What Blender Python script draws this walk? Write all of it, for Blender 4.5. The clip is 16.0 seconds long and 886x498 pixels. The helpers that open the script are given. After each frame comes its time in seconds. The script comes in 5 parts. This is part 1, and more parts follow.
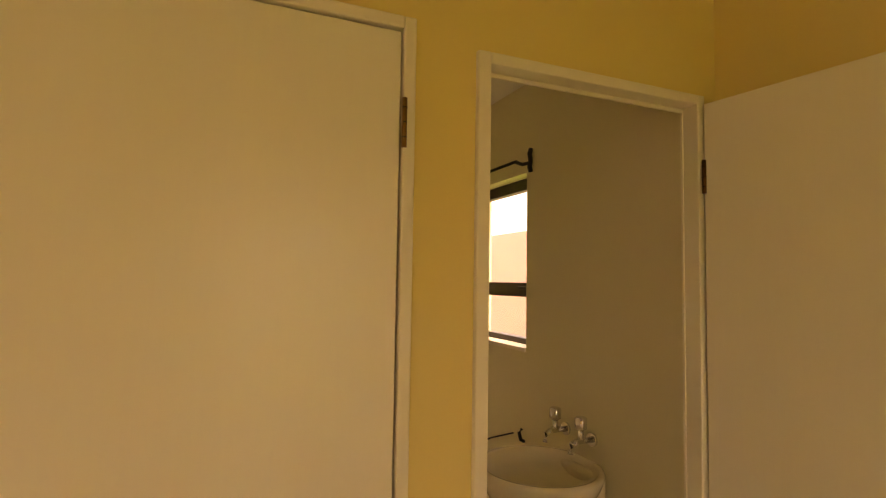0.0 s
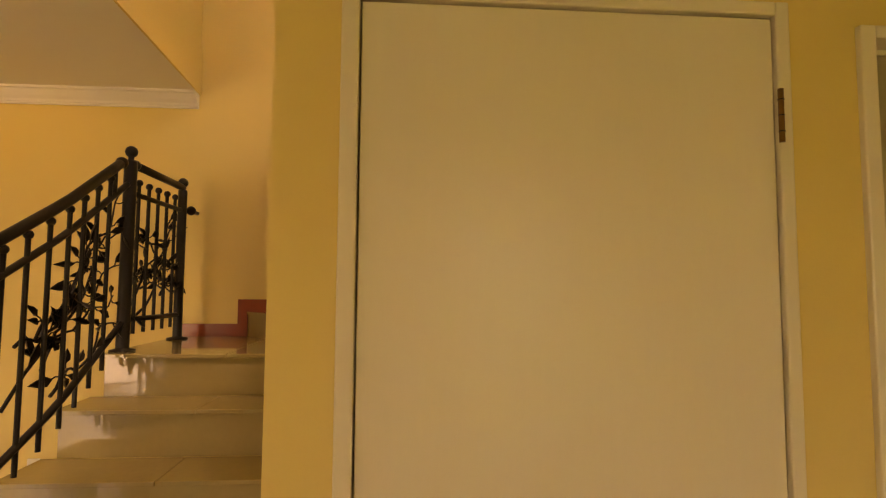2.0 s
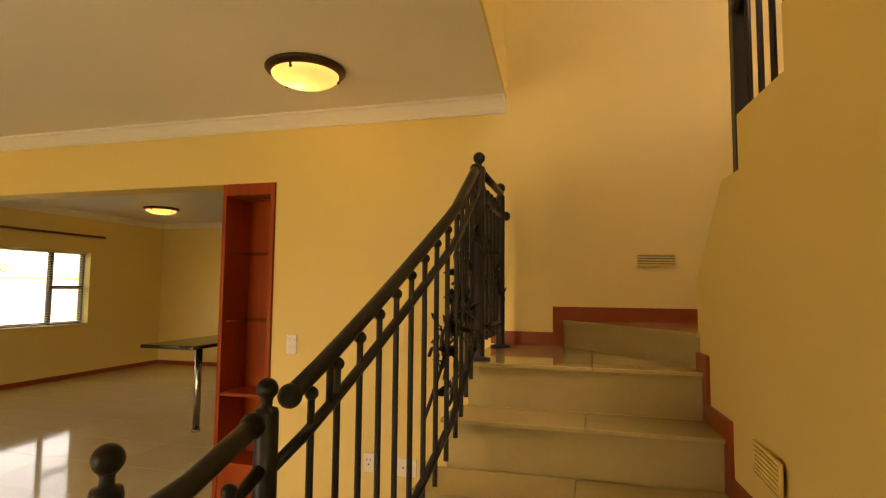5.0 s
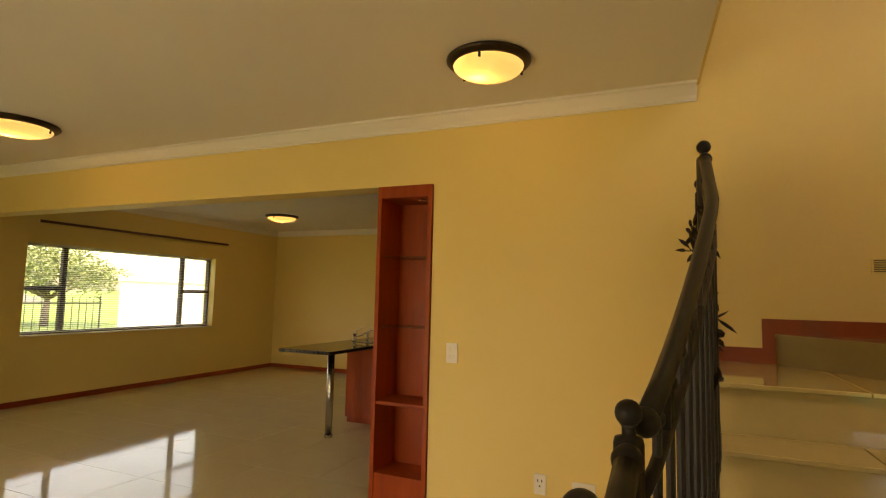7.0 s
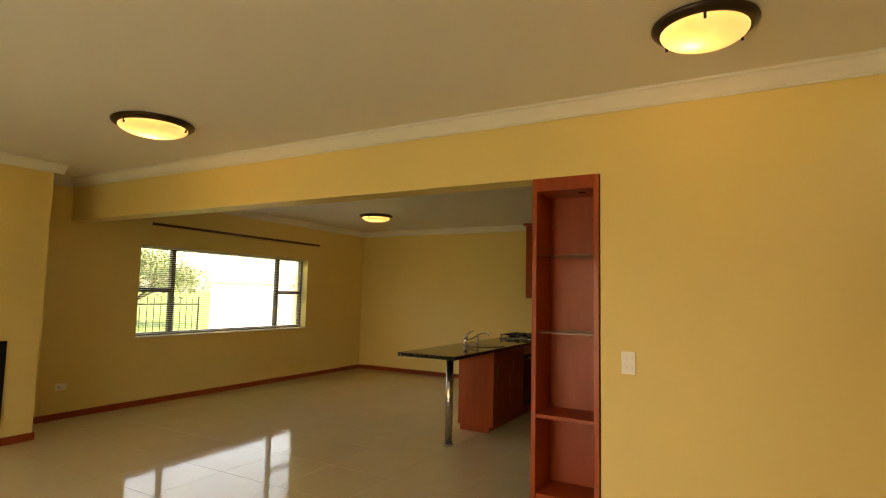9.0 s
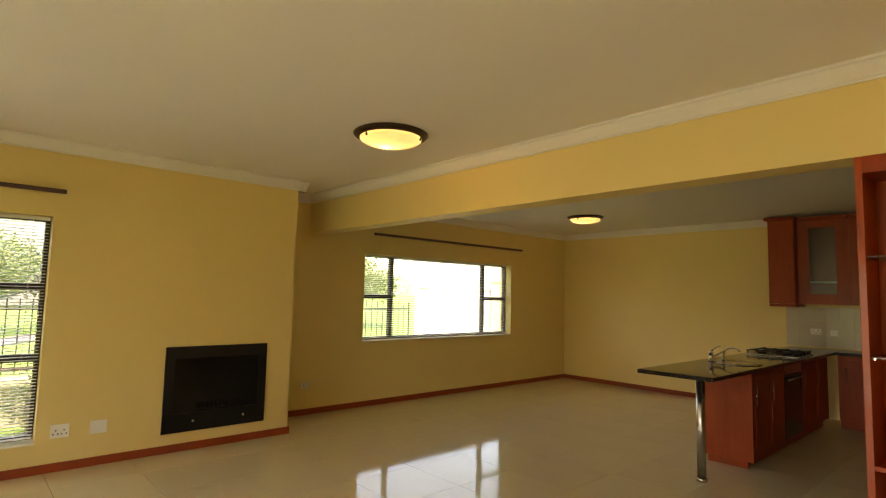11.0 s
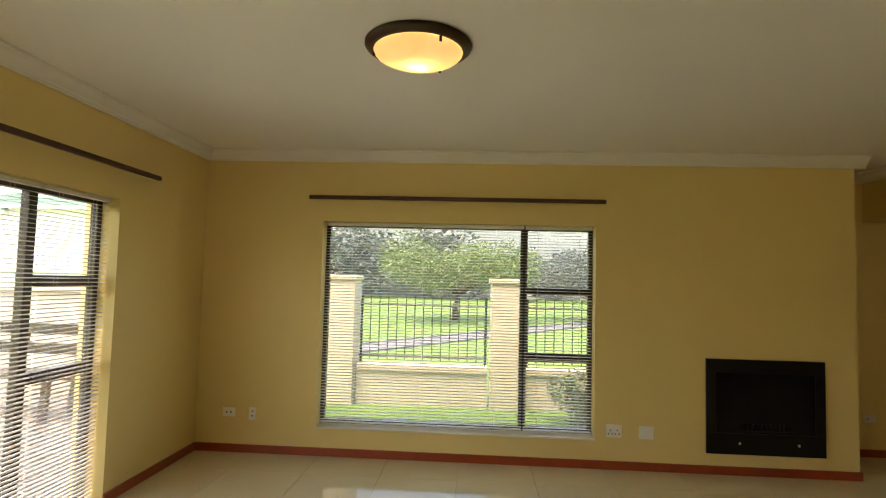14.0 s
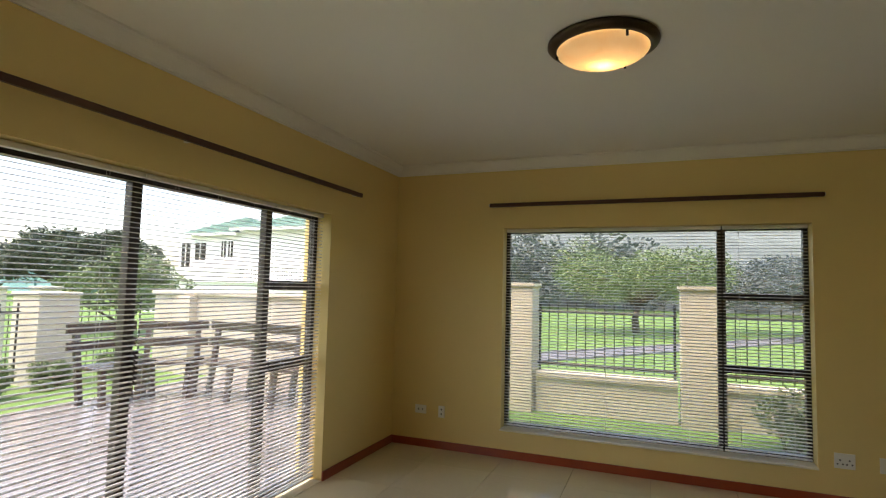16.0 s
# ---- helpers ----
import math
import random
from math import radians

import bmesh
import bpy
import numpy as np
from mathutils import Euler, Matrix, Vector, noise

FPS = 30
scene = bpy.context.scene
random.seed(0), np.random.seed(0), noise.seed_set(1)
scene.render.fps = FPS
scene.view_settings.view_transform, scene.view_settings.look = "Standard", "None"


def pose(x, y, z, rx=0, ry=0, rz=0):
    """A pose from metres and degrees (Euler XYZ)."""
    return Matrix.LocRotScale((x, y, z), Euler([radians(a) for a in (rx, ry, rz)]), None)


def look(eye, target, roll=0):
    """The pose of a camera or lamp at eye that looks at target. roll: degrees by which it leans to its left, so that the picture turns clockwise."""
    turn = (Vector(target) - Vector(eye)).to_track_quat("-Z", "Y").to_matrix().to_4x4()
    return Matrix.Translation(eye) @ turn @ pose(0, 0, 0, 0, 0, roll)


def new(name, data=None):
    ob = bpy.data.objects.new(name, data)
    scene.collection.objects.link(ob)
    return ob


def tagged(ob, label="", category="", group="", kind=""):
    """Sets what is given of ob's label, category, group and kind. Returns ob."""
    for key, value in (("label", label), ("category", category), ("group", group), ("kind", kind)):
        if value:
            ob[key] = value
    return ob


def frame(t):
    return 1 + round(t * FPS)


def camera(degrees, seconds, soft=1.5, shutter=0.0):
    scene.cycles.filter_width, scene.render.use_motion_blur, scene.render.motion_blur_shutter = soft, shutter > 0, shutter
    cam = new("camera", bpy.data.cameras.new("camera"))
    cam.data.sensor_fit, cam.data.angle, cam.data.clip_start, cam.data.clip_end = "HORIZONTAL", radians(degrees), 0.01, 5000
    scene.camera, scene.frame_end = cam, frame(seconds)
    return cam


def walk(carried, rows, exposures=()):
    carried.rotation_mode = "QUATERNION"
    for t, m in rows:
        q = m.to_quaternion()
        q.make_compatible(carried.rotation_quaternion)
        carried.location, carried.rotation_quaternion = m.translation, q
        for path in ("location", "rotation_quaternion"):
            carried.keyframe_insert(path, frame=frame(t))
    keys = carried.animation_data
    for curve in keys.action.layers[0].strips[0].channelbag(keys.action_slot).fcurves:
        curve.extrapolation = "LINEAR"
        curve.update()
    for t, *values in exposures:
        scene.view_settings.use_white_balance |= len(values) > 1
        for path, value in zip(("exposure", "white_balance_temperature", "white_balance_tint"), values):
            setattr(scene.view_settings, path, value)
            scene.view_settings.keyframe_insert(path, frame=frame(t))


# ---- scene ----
cam = camera(79.0, 16.0, soft=1.2)
PATH = [
    (0, (1.002, 0.822, 1.458), (1.798, 2.653, 1.579), 0.9),
    (0.5, (0.924, 0.831, 1.442), (1.599, 2.708, 1.58), 0.6),
    (1, (0.82, 0.847, 1.457), (1.356, 2.769, 1.591), 0.3),
    (1.5, (0.727, 0.856, 1.454), (1.079, 2.82, 1.594), 0.5),
    (2, (0.604, 0.905, 1.453), (0.748, 2.895, 1.592), 0.4),
    (2.5, (0.491, 0.97, 1.454), (0.477, 2.965, 1.598), 0.4),
    (3, (0.388, 1.01, 1.446), (0.224, 2.998, 1.592), 0.4),
    (3.5, (0.239, 1.028, 1.446), (-0.039, 3.003, 1.592), 0.4),
    (4, (0.09, 1.059, 1.453), (-0.296, 3.016, 1.596), 0.3),
    (4.5, (-0.071, 1.071, 1.478), (-0.522, 3.015, 1.615), 0.3),
    (5, (-0.215, 1.07, 1.467), (-0.732, 2.997, 1.613), 0.5),
    (7.5, (-1.001, 1.115, 1.435), (-1.834, 2.924, 1.615), 1.4),
    (8, (-1.18, 1.119, 1.43), (-2.051, 2.911, 1.611), 1.4),
    (10.3, (-1.956, 1.089, 1.461), (-3.209, 2.638, 1.634), 1.3),
    (10.5, (-1.994, 1.117, 1.449), (-3.313, 2.61, 1.627), 1.4),
    (11, (-2.138, 1.121, 1.472), (-3.615, 2.459, 1.643), 1.4),
    (11.5, (-2.237, 1.129, 1.432), (-3.901, 2.223, 1.613), 1.3),
    (12, (-2.389, 1.005, 1.478), (-4.198, 1.843, 1.639), 1.6),
    (12.5, (-2.504, 0.901, 1.466), (-4.394, 1.536, 1.631), 1.5),
    (13, (-2.645, 0.819, 1.518), (-4.594, 1.247, 1.654), 1.7),
    (13.5, (-2.758, 0.723, 1.534), (-4.744, 0.916, 1.659), 1.5),
    (14, (-2.8, 0.657, 1.529), (-4.793, 0.535, 1.647), 1.5),
    (14.5, (-2.796, 0.624, 1.532), (-4.763, 0.282, 1.646), 1.5),
    (15, (-2.781, 0.607, 1.515), (-4.711, 0.098, 1.639), 1.5),
    (15.5, (-2.759, 0.602, 1.489), (-4.65, -0.033, 1.626), 1.4),
    (16, (-2.735, 0.589, 1.479), (-4.59, -0.145, 1.622), 1.4),
]
EXPOSURES = [(0, 3.15, 17500, 45), (2, 3.15, 18500, 42), (4, 3.4, 17000, 37), (7.5, 3.05, 13200, 25), (10.5, 3.4, 10900, 24), (12.5, 2.9, 9300, 21), (14.5, 2.6, 8300, 20), (16, 2.1, 7400, 22)]
walk(cam, [(t, look(eye, target, roll)) for t, eye, target, roll in PATH], EXPOSURES)

# ---- world, sun and lamps' strength ----
world = bpy.data.worlds.new("sky")
scene.world = world
world.use_nodes = True
wn = world.node_tree.nodes
sky = wn.new("ShaderNodeTexSky")
sky.sky_type, sky.sun_disc = "NISHITA", False
sky.sun_elevation, sky.sun_rotation, sky.air_density, sky.dust_density = radians(68), radians(120), 1.0, 2.0
wn["Background"].inputs[1].default_value = 0.15
world.node_tree.links.new(sky.outputs[0], wn["Background"].inputs[0])
sun_data = bpy.data.lights.new("sun", "SUN")
sun_data.energy, sun_data.angle, sun_data.color = 1.5, radians(35), (1.0, 0.96, 0.9)
sun = new("sun", sun_data)
sun.matrix_world = look((0, 0, 30), (-9.0, 6.0, 0))
LAMP_W = 0.8
LAMP_COLOR = (1.0, 0.72, 0.40)


def daylight(x0, x1, z0, z1, watts, aim, spread):
    """Added area lamp standing for sky light through a south-wall opening behind the walk."""
    d = bpy.data.lights.new("daylight", "AREA")
    d.shape, d.size, d.size_y, d.energy, d.color = "RECTANGLE", x1 - x0, z1 - z0, watts, (1.0, 0.97, 0.92)
    o = new("daylight", d)
    d.spread = radians(spread)
    o.matrix_world = look(((x0 + x1) / 2, -1.79, (z0 + z1) / 2), aim)


# added lamps: one in the unseen hall window, one in the sliding doors
daylight(1.1, 2.1, 0.4, 2.0, 0.25, (1.9, 2.0, 0.3), 170)
daylight(-3.9, -2.75, 0.1, 1.95, 1.5, (-2.2, 4.3, 0.3), 95)


# ---- materials ----
def material(name, color, rough=0.6, metal=0.0, var=0.08, scale=3.0, fine=60.0, bump=0.0, spec=0.5, coat=0.0, alt=None, emit=0.0, stretch=(1, 1, 1)):
    m = bpy.data.materials.new(name)
    m.use_nodes = True
    n, lk = m.node_tree.nodes, m.node_tree.links
    b = n["Principled BSDF"]
    b.inputs["Roughness"].default_value = rough
    b.inputs["Metallic"].default_value = metal
    b.inputs["Specular IOR Level"].default_value = spec
    b.inputs["Coat Weight"].default_value = coat
    b.inputs["Coat Roughness"].default_value = 0.08
    tc = n.new("ShaderNodeTexCoord")
    mp = n.new("ShaderNodeMapping")
    mp.inputs["Scale"].default_value = stretch
    lk.new(tc.outputs["Object"], mp.inputs[0])
    big, small = n.new("ShaderNodeTexNoise"), n.new("ShaderNodeTexNoise")
    big.inputs["Scale"].default_value, small.inputs["Scale"].default_value = scale, fine
    big.inputs["Detail"].default_value = 4
    lk.new(mp.outputs[0], big.inputs["Vector"])
    lk.new(mp.outputs[0], small.inputs["Vector"])
    add = n.new("ShaderNodeMath")
    add.operation = "MULTIPLY_ADD"
    add.inputs[1].default_value = 0.35
    lk.new(small.outputs["Fac"], add.inputs[0])
    lk.new(big.outputs["Fac"], add.inputs[2])
    info = n.new("ShaderNodeObjectInfo")
    add2 = n.new("ShaderNodeMath")
    add2.operation = "MULTIPLY_ADD"
    add2.inputs[1].default_value = 0.25
    lk.new(info.outputs["Random"], add2.inputs[0])
    lk.new(add.outputs[0], add2.inputs[2])
    ramp = n.new("ShaderNodeMix")
    ramp.data_type = "RGBA"
    c1 = alt or tuple(c * (1 - var) for c in color)
    c2 = color if alt else tuple(min(1, c * (1 + var)) for c in color)
    ramp.inputs[6].default_value, ramp.inputs[7].default_value = (*c1, 1), (*c2, 1)
    mr = n.new("ShaderNodeMapRange")
    mr.inputs[1].default_value, mr.inputs[2].default_value = 0.45, 1.15
    lk.new(add2.outputs[0], mr.inputs[0])
    lk.new(mr.outputs[0], ramp.inputs[0])
    lk.new(ramp.outputs[2], b.inputs["Base Color"])
    rr = n.new("ShaderNodeMapRange")
    rr.inputs[3].default_value, rr.inputs[4].default_value = max(0.02, rough * 0.85), min(1, rough * 1.15)
    lk.new(small.outputs["Fac"], rr.inputs[0])
    lk.new(rr.outputs[0], b.inputs["Roughness"])
    if bump:
        bp = n.new("ShaderNodeBump")
        bp.inputs["Strength"].default_value, bp.inputs["Distance"].default_value = 0.5, bump
        lk.new(small.outputs["Fac"], bp.inputs["Height"])
        lk.new(bp.outputs[0], b.inputs["Normal"])
    if emit:
        lk.new(ramp.outputs[2], b.inputs["Emission Color"])
        b.inputs["Emission Strength"].default_value = emit
    return m


def lamp_material(name):
    """Amber alabaster: lets the bulb behind it glow through, and glows a little itself."""
    m = bpy.data.materials.new(name)
    m.use_nodes = True
    n, lk = m.node_tree.nodes, m.node_tree.links
    b = n["Principled BSDF"]
    tc, nz = n.new("ShaderNodeTexCoord"), n.new("ShaderNodeTexNoise")
    nz.inputs["Scale"].default_value, nz.inputs["Detail"].default_value, nz.inputs["Distortion"].default_value = 7, 6, 1.5
    lk.new(tc.outputs["Object"], nz.inputs["Vector"])
    mx = n.new("ShaderNodeMix")
    mx.data_type = "RGBA"
    mx.inputs[6].default_value, mx.inputs[7].default_value = (0.92, 0.62, 0.27, 1), (1.0, 0.90, 0.64, 1)
    lk.new(nz.outputs["Fac"], mx.inputs[0])
    b.inputs["Base Color"].default_value, b.inputs["Roughness"].default_value = (0.30, 0.20, 0.09, 1), 0.3
    lk.new(mx.outputs[2], b.inputs["Emission Color"])
    b.inputs["Emission Strength"].default_value = 0.045
    tl, add, sc = n.new("ShaderNodeBsdfTranslucent"), n.new("ShaderNodeAddShader"), n.new("ShaderNodeMix")
    sc.data_type = "RGBA"
    sc.blend_type = "MULTIPLY"
    sc.inputs[0].default_value = 1
    sc.inputs[7].default_value = (0.62, 0.56, 0.44, 1)
    lk.new(mx.outputs[2], sc.inputs[6])
    lk.new(sc.outputs[2], tl.inputs[0])
    lk.new(b.outputs[0], add.inputs[0])
    lk.new(tl.outputs[0], add.inputs[1])
    lk.new(add.outputs[0], n["Material Output"].inputs[0])
    return m


def glass_material(name, tint=(0.95, 0.97, 0.96), rough=0.0, mix=0.05):
    m = bpy.data.materials.new(name)
    m.use_nodes = True
    n, lk = m.node_tree.nodes, m.node_tree.links
    out = n["Material Output"]
    n.remove(n["Principled BSDF"])
    tr, gl, mx = n.new("ShaderNodeBsdfTransparent"), n.new("ShaderNodeBsdfGlossy"), n.new("ShaderNodeMixShader")
    tr.inputs[0].default_value = (*tint, 1)
    gl.inputs["Roughness"].default_value = 0.02 + rough
    mx.inputs[0].default_value = mix
    lk.new(tr.outputs[0], mx.inputs[1])
    lk.new(gl.outputs[0], mx.inputs[2])
    lk.new(mx.outputs[0], out.inputs[0])
    return m


PLASTER = material("yellow wall paint", (0.80, 0.615, 0.255), 0.55, var=0.03, scale=0.8, fine=140, bump=0.0006)
GREYWALL = material("grey bathroom paint", (0.74, 0.68, 0.47), 0.5, var=0.03, scale=0.8, fine=140, bump=0.0005)
CEIL = material("white ceiling paint", (0.86, 0.84, 0.77), 0.8, var=0.02, scale=0.7, fine=90, bump=0.0004)
CORNICE = material("white cornice plaster", (0.82, 0.80, 0.74), 0.6, var=0.02, scale=2)
WHITE = material("white gloss paint", (0.80, 0.74, 0.59), 0.32, var=0.025, scale=1.0, fine=22, bump=0.0004, stretch=(3, 3, 0.25))
WHITEPL = material("white plastic", (0.82, 0.80, 0.75), 0.3, var=0.02)
TILE = material("polished cream porcelain", (0.70, 0.62, 0.43), 0.07, var=0.06, scale=2.2, fine=30, spec=0.6)
GROUT = material("beige grout", (0.42, 0.36, 0.26), 0.9, var=0.1, scale=10)
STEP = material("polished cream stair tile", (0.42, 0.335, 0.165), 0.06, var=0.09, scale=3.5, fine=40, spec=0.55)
REDWOOD = material("red mahogany veneer", (0.40, 0.062, 0.012), 0.4, var=0.2, scale=4, fine=50, coat=0.1, spec=0.3, alt=(0.27, 0.034, 0.007), stretch=(6, 6, 0.7))
SKIRT = material("red stained skirting", (0.30, 0.046, 0.014), 0.4, var=0.2, scale=3, fine=40, coat=0.2)
IRON = material("black wrought iron", (0.011, 0.010, 0.010), 0.38, spec=0.35, metal=0.0, var=0.25, scale=12, fine=120, bump=0.0006)
LEAFIRON = material("bronzed iron leaf", (0.022, 0.015, 0.012), 0.45, metal=0.2, var=0.3, scale=20)
BRONZE = material("dark bronze frame", (0.035, 0.028, 0.022), 0.4, metal=0.5, var=0.15, scale=8)
RODWOOD = material("dark brown rod", (0.075, 0.026, 0.016), 0.4, var=0.2, scale=9)
HINGE = material("brass hinge", (0.20, 0.10, 0.035), 0.4, metal=0.8, var=0.2, scale=30)
CHROME = material("chrome", (0.72, 0.72, 0.72), 0.1, metal=1.0, var=0.03)
STEEL = material("brushed steel", (0.50, 0.48, 0.45), 0.25, metal=1.0, var=0.08, fine=150)
GRANITE = material("black granite", (0.030, 0.028, 0.026), 0.08, var=0.5, scale=40, fine=300, spec=0.6, alt=(0.012, 0.012, 0.012))
BLACK = material("black glass", (0.005, 0.005, 0.006), 0.15, var=0.2, spec=0.25)
BLACKM = material("black enamel", (0.009, 0.009, 0.010), 0.4, var=0.3, scale=8, spec=0.25)
CERAMIC = material("cream ceramic", (0.74, 0.66, 0.48), 0.12, var=0.03, spec=0.6)
BLIND = material("white aluminium slat", (0.78, 0.77, 0.72), 0.4, var=0.03, scale=4)
SPLASH = material("cream splashback tile", (0.55, 0.50, 0.38), 0.15, var=0.06, scale=6)
GLASS = glass_material("window glass")
FROST = glass_material("frosted glass", (0.80, 0.86, 0.80), 0.25)
LAMPGLASS = lamp_material("alabaster lamp glass")
LAMPRIM = material("bronze lamp rim", (0.06, 0.042, 0.028), 0.35, metal=0.7, var=0.2, scale=20)
GARDENWALL = material("cream garden wall", (0.60, 0.53, 0.41), 0.9, var=0.07, scale=1.5, fine=80, bump=0.003)
WHITEWALL = material("white rendered wall", (0.80, 0.79, 0.76), 0.9, var=0.04, scale=1.5, fine=80, bump=0.002)
GRASS = material("lawn", (0.15, 0.25, 0.05), 0.9, var=0.3, scale=1.2, fine=40, bump=0.02, alt=(0.075, 0.17, 0.03))
ASPHALT = material("asphalt", (0.16, 0.16, 0.165), 0.9, var=0.15, scale=2, fine=90, bump=0.004)
DECK = material("weathered deck board", (0.29, 0.26, 0.25), 0.17, var=0.3, scale=3, fine=60, bump=0.0003, alt=(0.18, 0.155, 0.145), stretch=(1, 8, 1))
BENCH = material("dark stained bench timber", (0.075, 0.052, 0.045), 0.2, var=0.3, scale=5, fine=60, bump=0.001, alt=(0.04, 0.028, 0.025))
BARK = material("tree bark", (0.10, 0.075, 0.055), 0.9, var=0.3, scale=8, fine=60, bump=0.01)
LEAF = material("pale green leaf", (0.17, 0.23, 0.085), 0.6, var=0.35, scale=1.5, fine=6, alt=(0.09, 0.14, 0.05))
DARKLEAF = material("dark green leaf", (0.045, 0.075, 0.035), 0.7, var=0.35, scale=1.5, fine=6, alt=(0.022, 0.04, 0.02))
ROOF = material("green roof tile", (0.10, 0.20, 0.15), 0.6, var=0.2, scale=5, bump=0.01)
# distance haze is mixed into these two colours, so they are paler and greyer
HAZEWOOD = material("foliage greyed by painted haze", (0.16, 0.19, 0.175), 0.9, var=0.3, scale=0.6, fine=5, alt=(0.11, 0.135, 0.13))
HILL = material("haze-paled hillside", (0.15, 0.175, 0.16), 1.0, var=0.3, scale=0.15, fine=2, alt=(0.10, 0.125, 0.115))
REDROOF = material("red sheet roof", (0.45, 0.04, 0.05), 0.6, var=0.1)
TEAL = material("teal painted wall", (0.25, 0.45, 0.45), 0.8, var=0.1)
BRICKRED = material("salmon painted wall", (0.75, 0.36, 0.34), 0.9, var=0.08, scale=1)


# ---- mesh helpers ----
def part(name, bm, mat, parent=None, label=""):
    me = bpy.data.meshes.new(name)
    bm.to_mesh(me)
    bm.free()
    me.materials.append(mat)
    ob = new(name, me)
    if parent:
        ob.parent = parent
        ob.matrix_parent_inverse = Matrix.Identity(4) if parent.data else Matrix.Translation(-parent.location)
    if label:
        ob["label"] = label
    return ob


def thing(name, base, label, category, group="", kind=""):
    e = new(name)
    e.location = base
    e.empty_display_size = 0.1
    return tagged(e, label, category, group, kind)


def boxes(items, bevel=0.0, seg=2):
    bm = bmesh.new()
    for x0, y0, z0, x1, y1, z1 in items:
        m = Matrix.LocRotScale(((x0 + x1) / 2, (y0 + y1) / 2, (z0 + z1) / 2), None, (abs(x1 - x0), abs(y1 - y0), abs(z1 - z0)))
        bmesh.ops.create_cube(bm, size=1, matrix=m)
    if bevel:
        bmesh.ops.bevel(bm, geom=bm.edges[:], offset=bevel, segments=seg, affect="EDGES", profile=0.5)
    return bm


def box(x0, y0, z0, x1, y1, z1, bevel=0.0, seg=2):
    return boxes([(x0, y0, z0, x1, y1, z1)], bevel, seg)


def prism(points, axis, lo, hi, bm=None):
    """A flat outline (two coordinates each) drawn out along an axis."""
    bm = bm or bmesh.new()
    def put(p, d):
        return {"x": (d, p[0], p[1]), "y": (p[0], d, p[1]), "z": (p[0], p[1], d)}[axis]
    a = [bm.verts.new(put(p, lo)) for p in points]
    b = [bm.verts.new(put(p, hi)) for p in points]
    n = len(points)
    bm.faces.new(a)
    bm.faces.new(b[::-1])
    for i in range(n):
        bm.faces.new((a[i], b[i], b[(i + 1) % n], a[(i + 1) % n]))
    bmesh.ops.recalc_face_normals(bm, faces=bm.faces[:])
    return bm


def tube(points, radius, seg=8, bm=None, taper=None, flat=False):
    """A round bar through points."""
    bm = bm or bmesh.new()
    pts = [Vector(p) for p in points]
    rings = []
    for i, p in enumerate(pts):
        d = (pts[min(i + 1, len(pts) - 1)] - pts[max(i - 1, 0)]).normalized()
        up = Vector((0, 0, 1)) if abs(d.z) < 0.95 else Vector((1, 0, 0))
        u = d.cross(up).normalized()
        v = u.cross(d)
        r = radius * (taper[i] if taper else 1)
        rings.append([bm.verts.new(p + r * (math.cos(2 * math.pi * k / seg) * u + math.sin(2 * math.pi * k / seg) * v)) for k in range(seg)])
    for a, b in zip(rings, rings[1:]):
        for k in range(seg):
            f = bm.faces.new((a[k], a[(k + 1) % seg], b[(k + 1) % seg], b[k]))
            f.smooth = not flat
    bm.faces.new(rings[0])
    bm.faces.new(rings[-1][::-1])
    bmesh.ops.recalc_face_normals(bm, faces=bm.faces[:])
    return bm


def lathe(profile, center, seg=32, bm=None):
    """A turned shape: (radius, z) from bottom to top round a vertical axis."""
    bm = bm or bmesh.new()
    cx, cy, cz = center
    rings = []
    for r, z in profile:
        r = max(r, 0.0004)
        rings.append([bm.verts.new((cx + r * math.cos(2 * math.pi * k / seg), cy + r * math.sin(2 * math.pi * k / seg), cz + z)) for k in range(seg)])
    for a, b in zip(rings, rings[1:]):
        for k in range(seg):
            f = bm.faces.new((a[k], a[(k + 1) % seg], b[(k + 1) % seg], b[k]))
            f.smooth = True
    bm.faces.new(rings[0][::-1])
    bm.faces.new(rings[-1])
    bmesh.ops.recalc_face_normals(bm, faces=bm.faces[:])
    return bm


def ball(center, r, bm=None, seg=16, squash=1.0):
    bm = bm or bmesh.new()
    made = bmesh.ops.create_uvsphere(bm, u_segments=seg, v_segments=seg // 2 + 2, radius=r, matrix=Matrix.LocRotScale(center, None, (1, 1, squash)))
    for v in made["verts"]:
        for f in v.link_faces:
            f.smooth = True
    return bm


def wall(name, axis, pos, thick, lo, hi, z0, z1, mat, openings=(), label=""):
    """A wall in the plane axis = pos, thick towards + (or -); openings are (lo, hi, bottom, top)."""
    items = []
    def add(a, b, c, d):
        if b - a > 1e-4 and d - c > 1e-4:
            items.append((pos, a, c, pos + thick, b, d) if axis == "x" else (a, pos, c, b, pos + thick, d))
    cur = lo
    for a, b, c, d in sorted(openings):
        add(cur, a, z0, z1)
        add(a, b, z0, c)
        add(a, b, d, z1)
        cur = b
    add(cur, hi, z0, z1)
    bm = boxes(items)
    bmesh.ops.remove_doubles(bm, verts=bm.verts[:], dist=0.0005)
    return tagged(part(name, bm, mat), label or "smooth painted plaster wall", "wall", kind="structure")


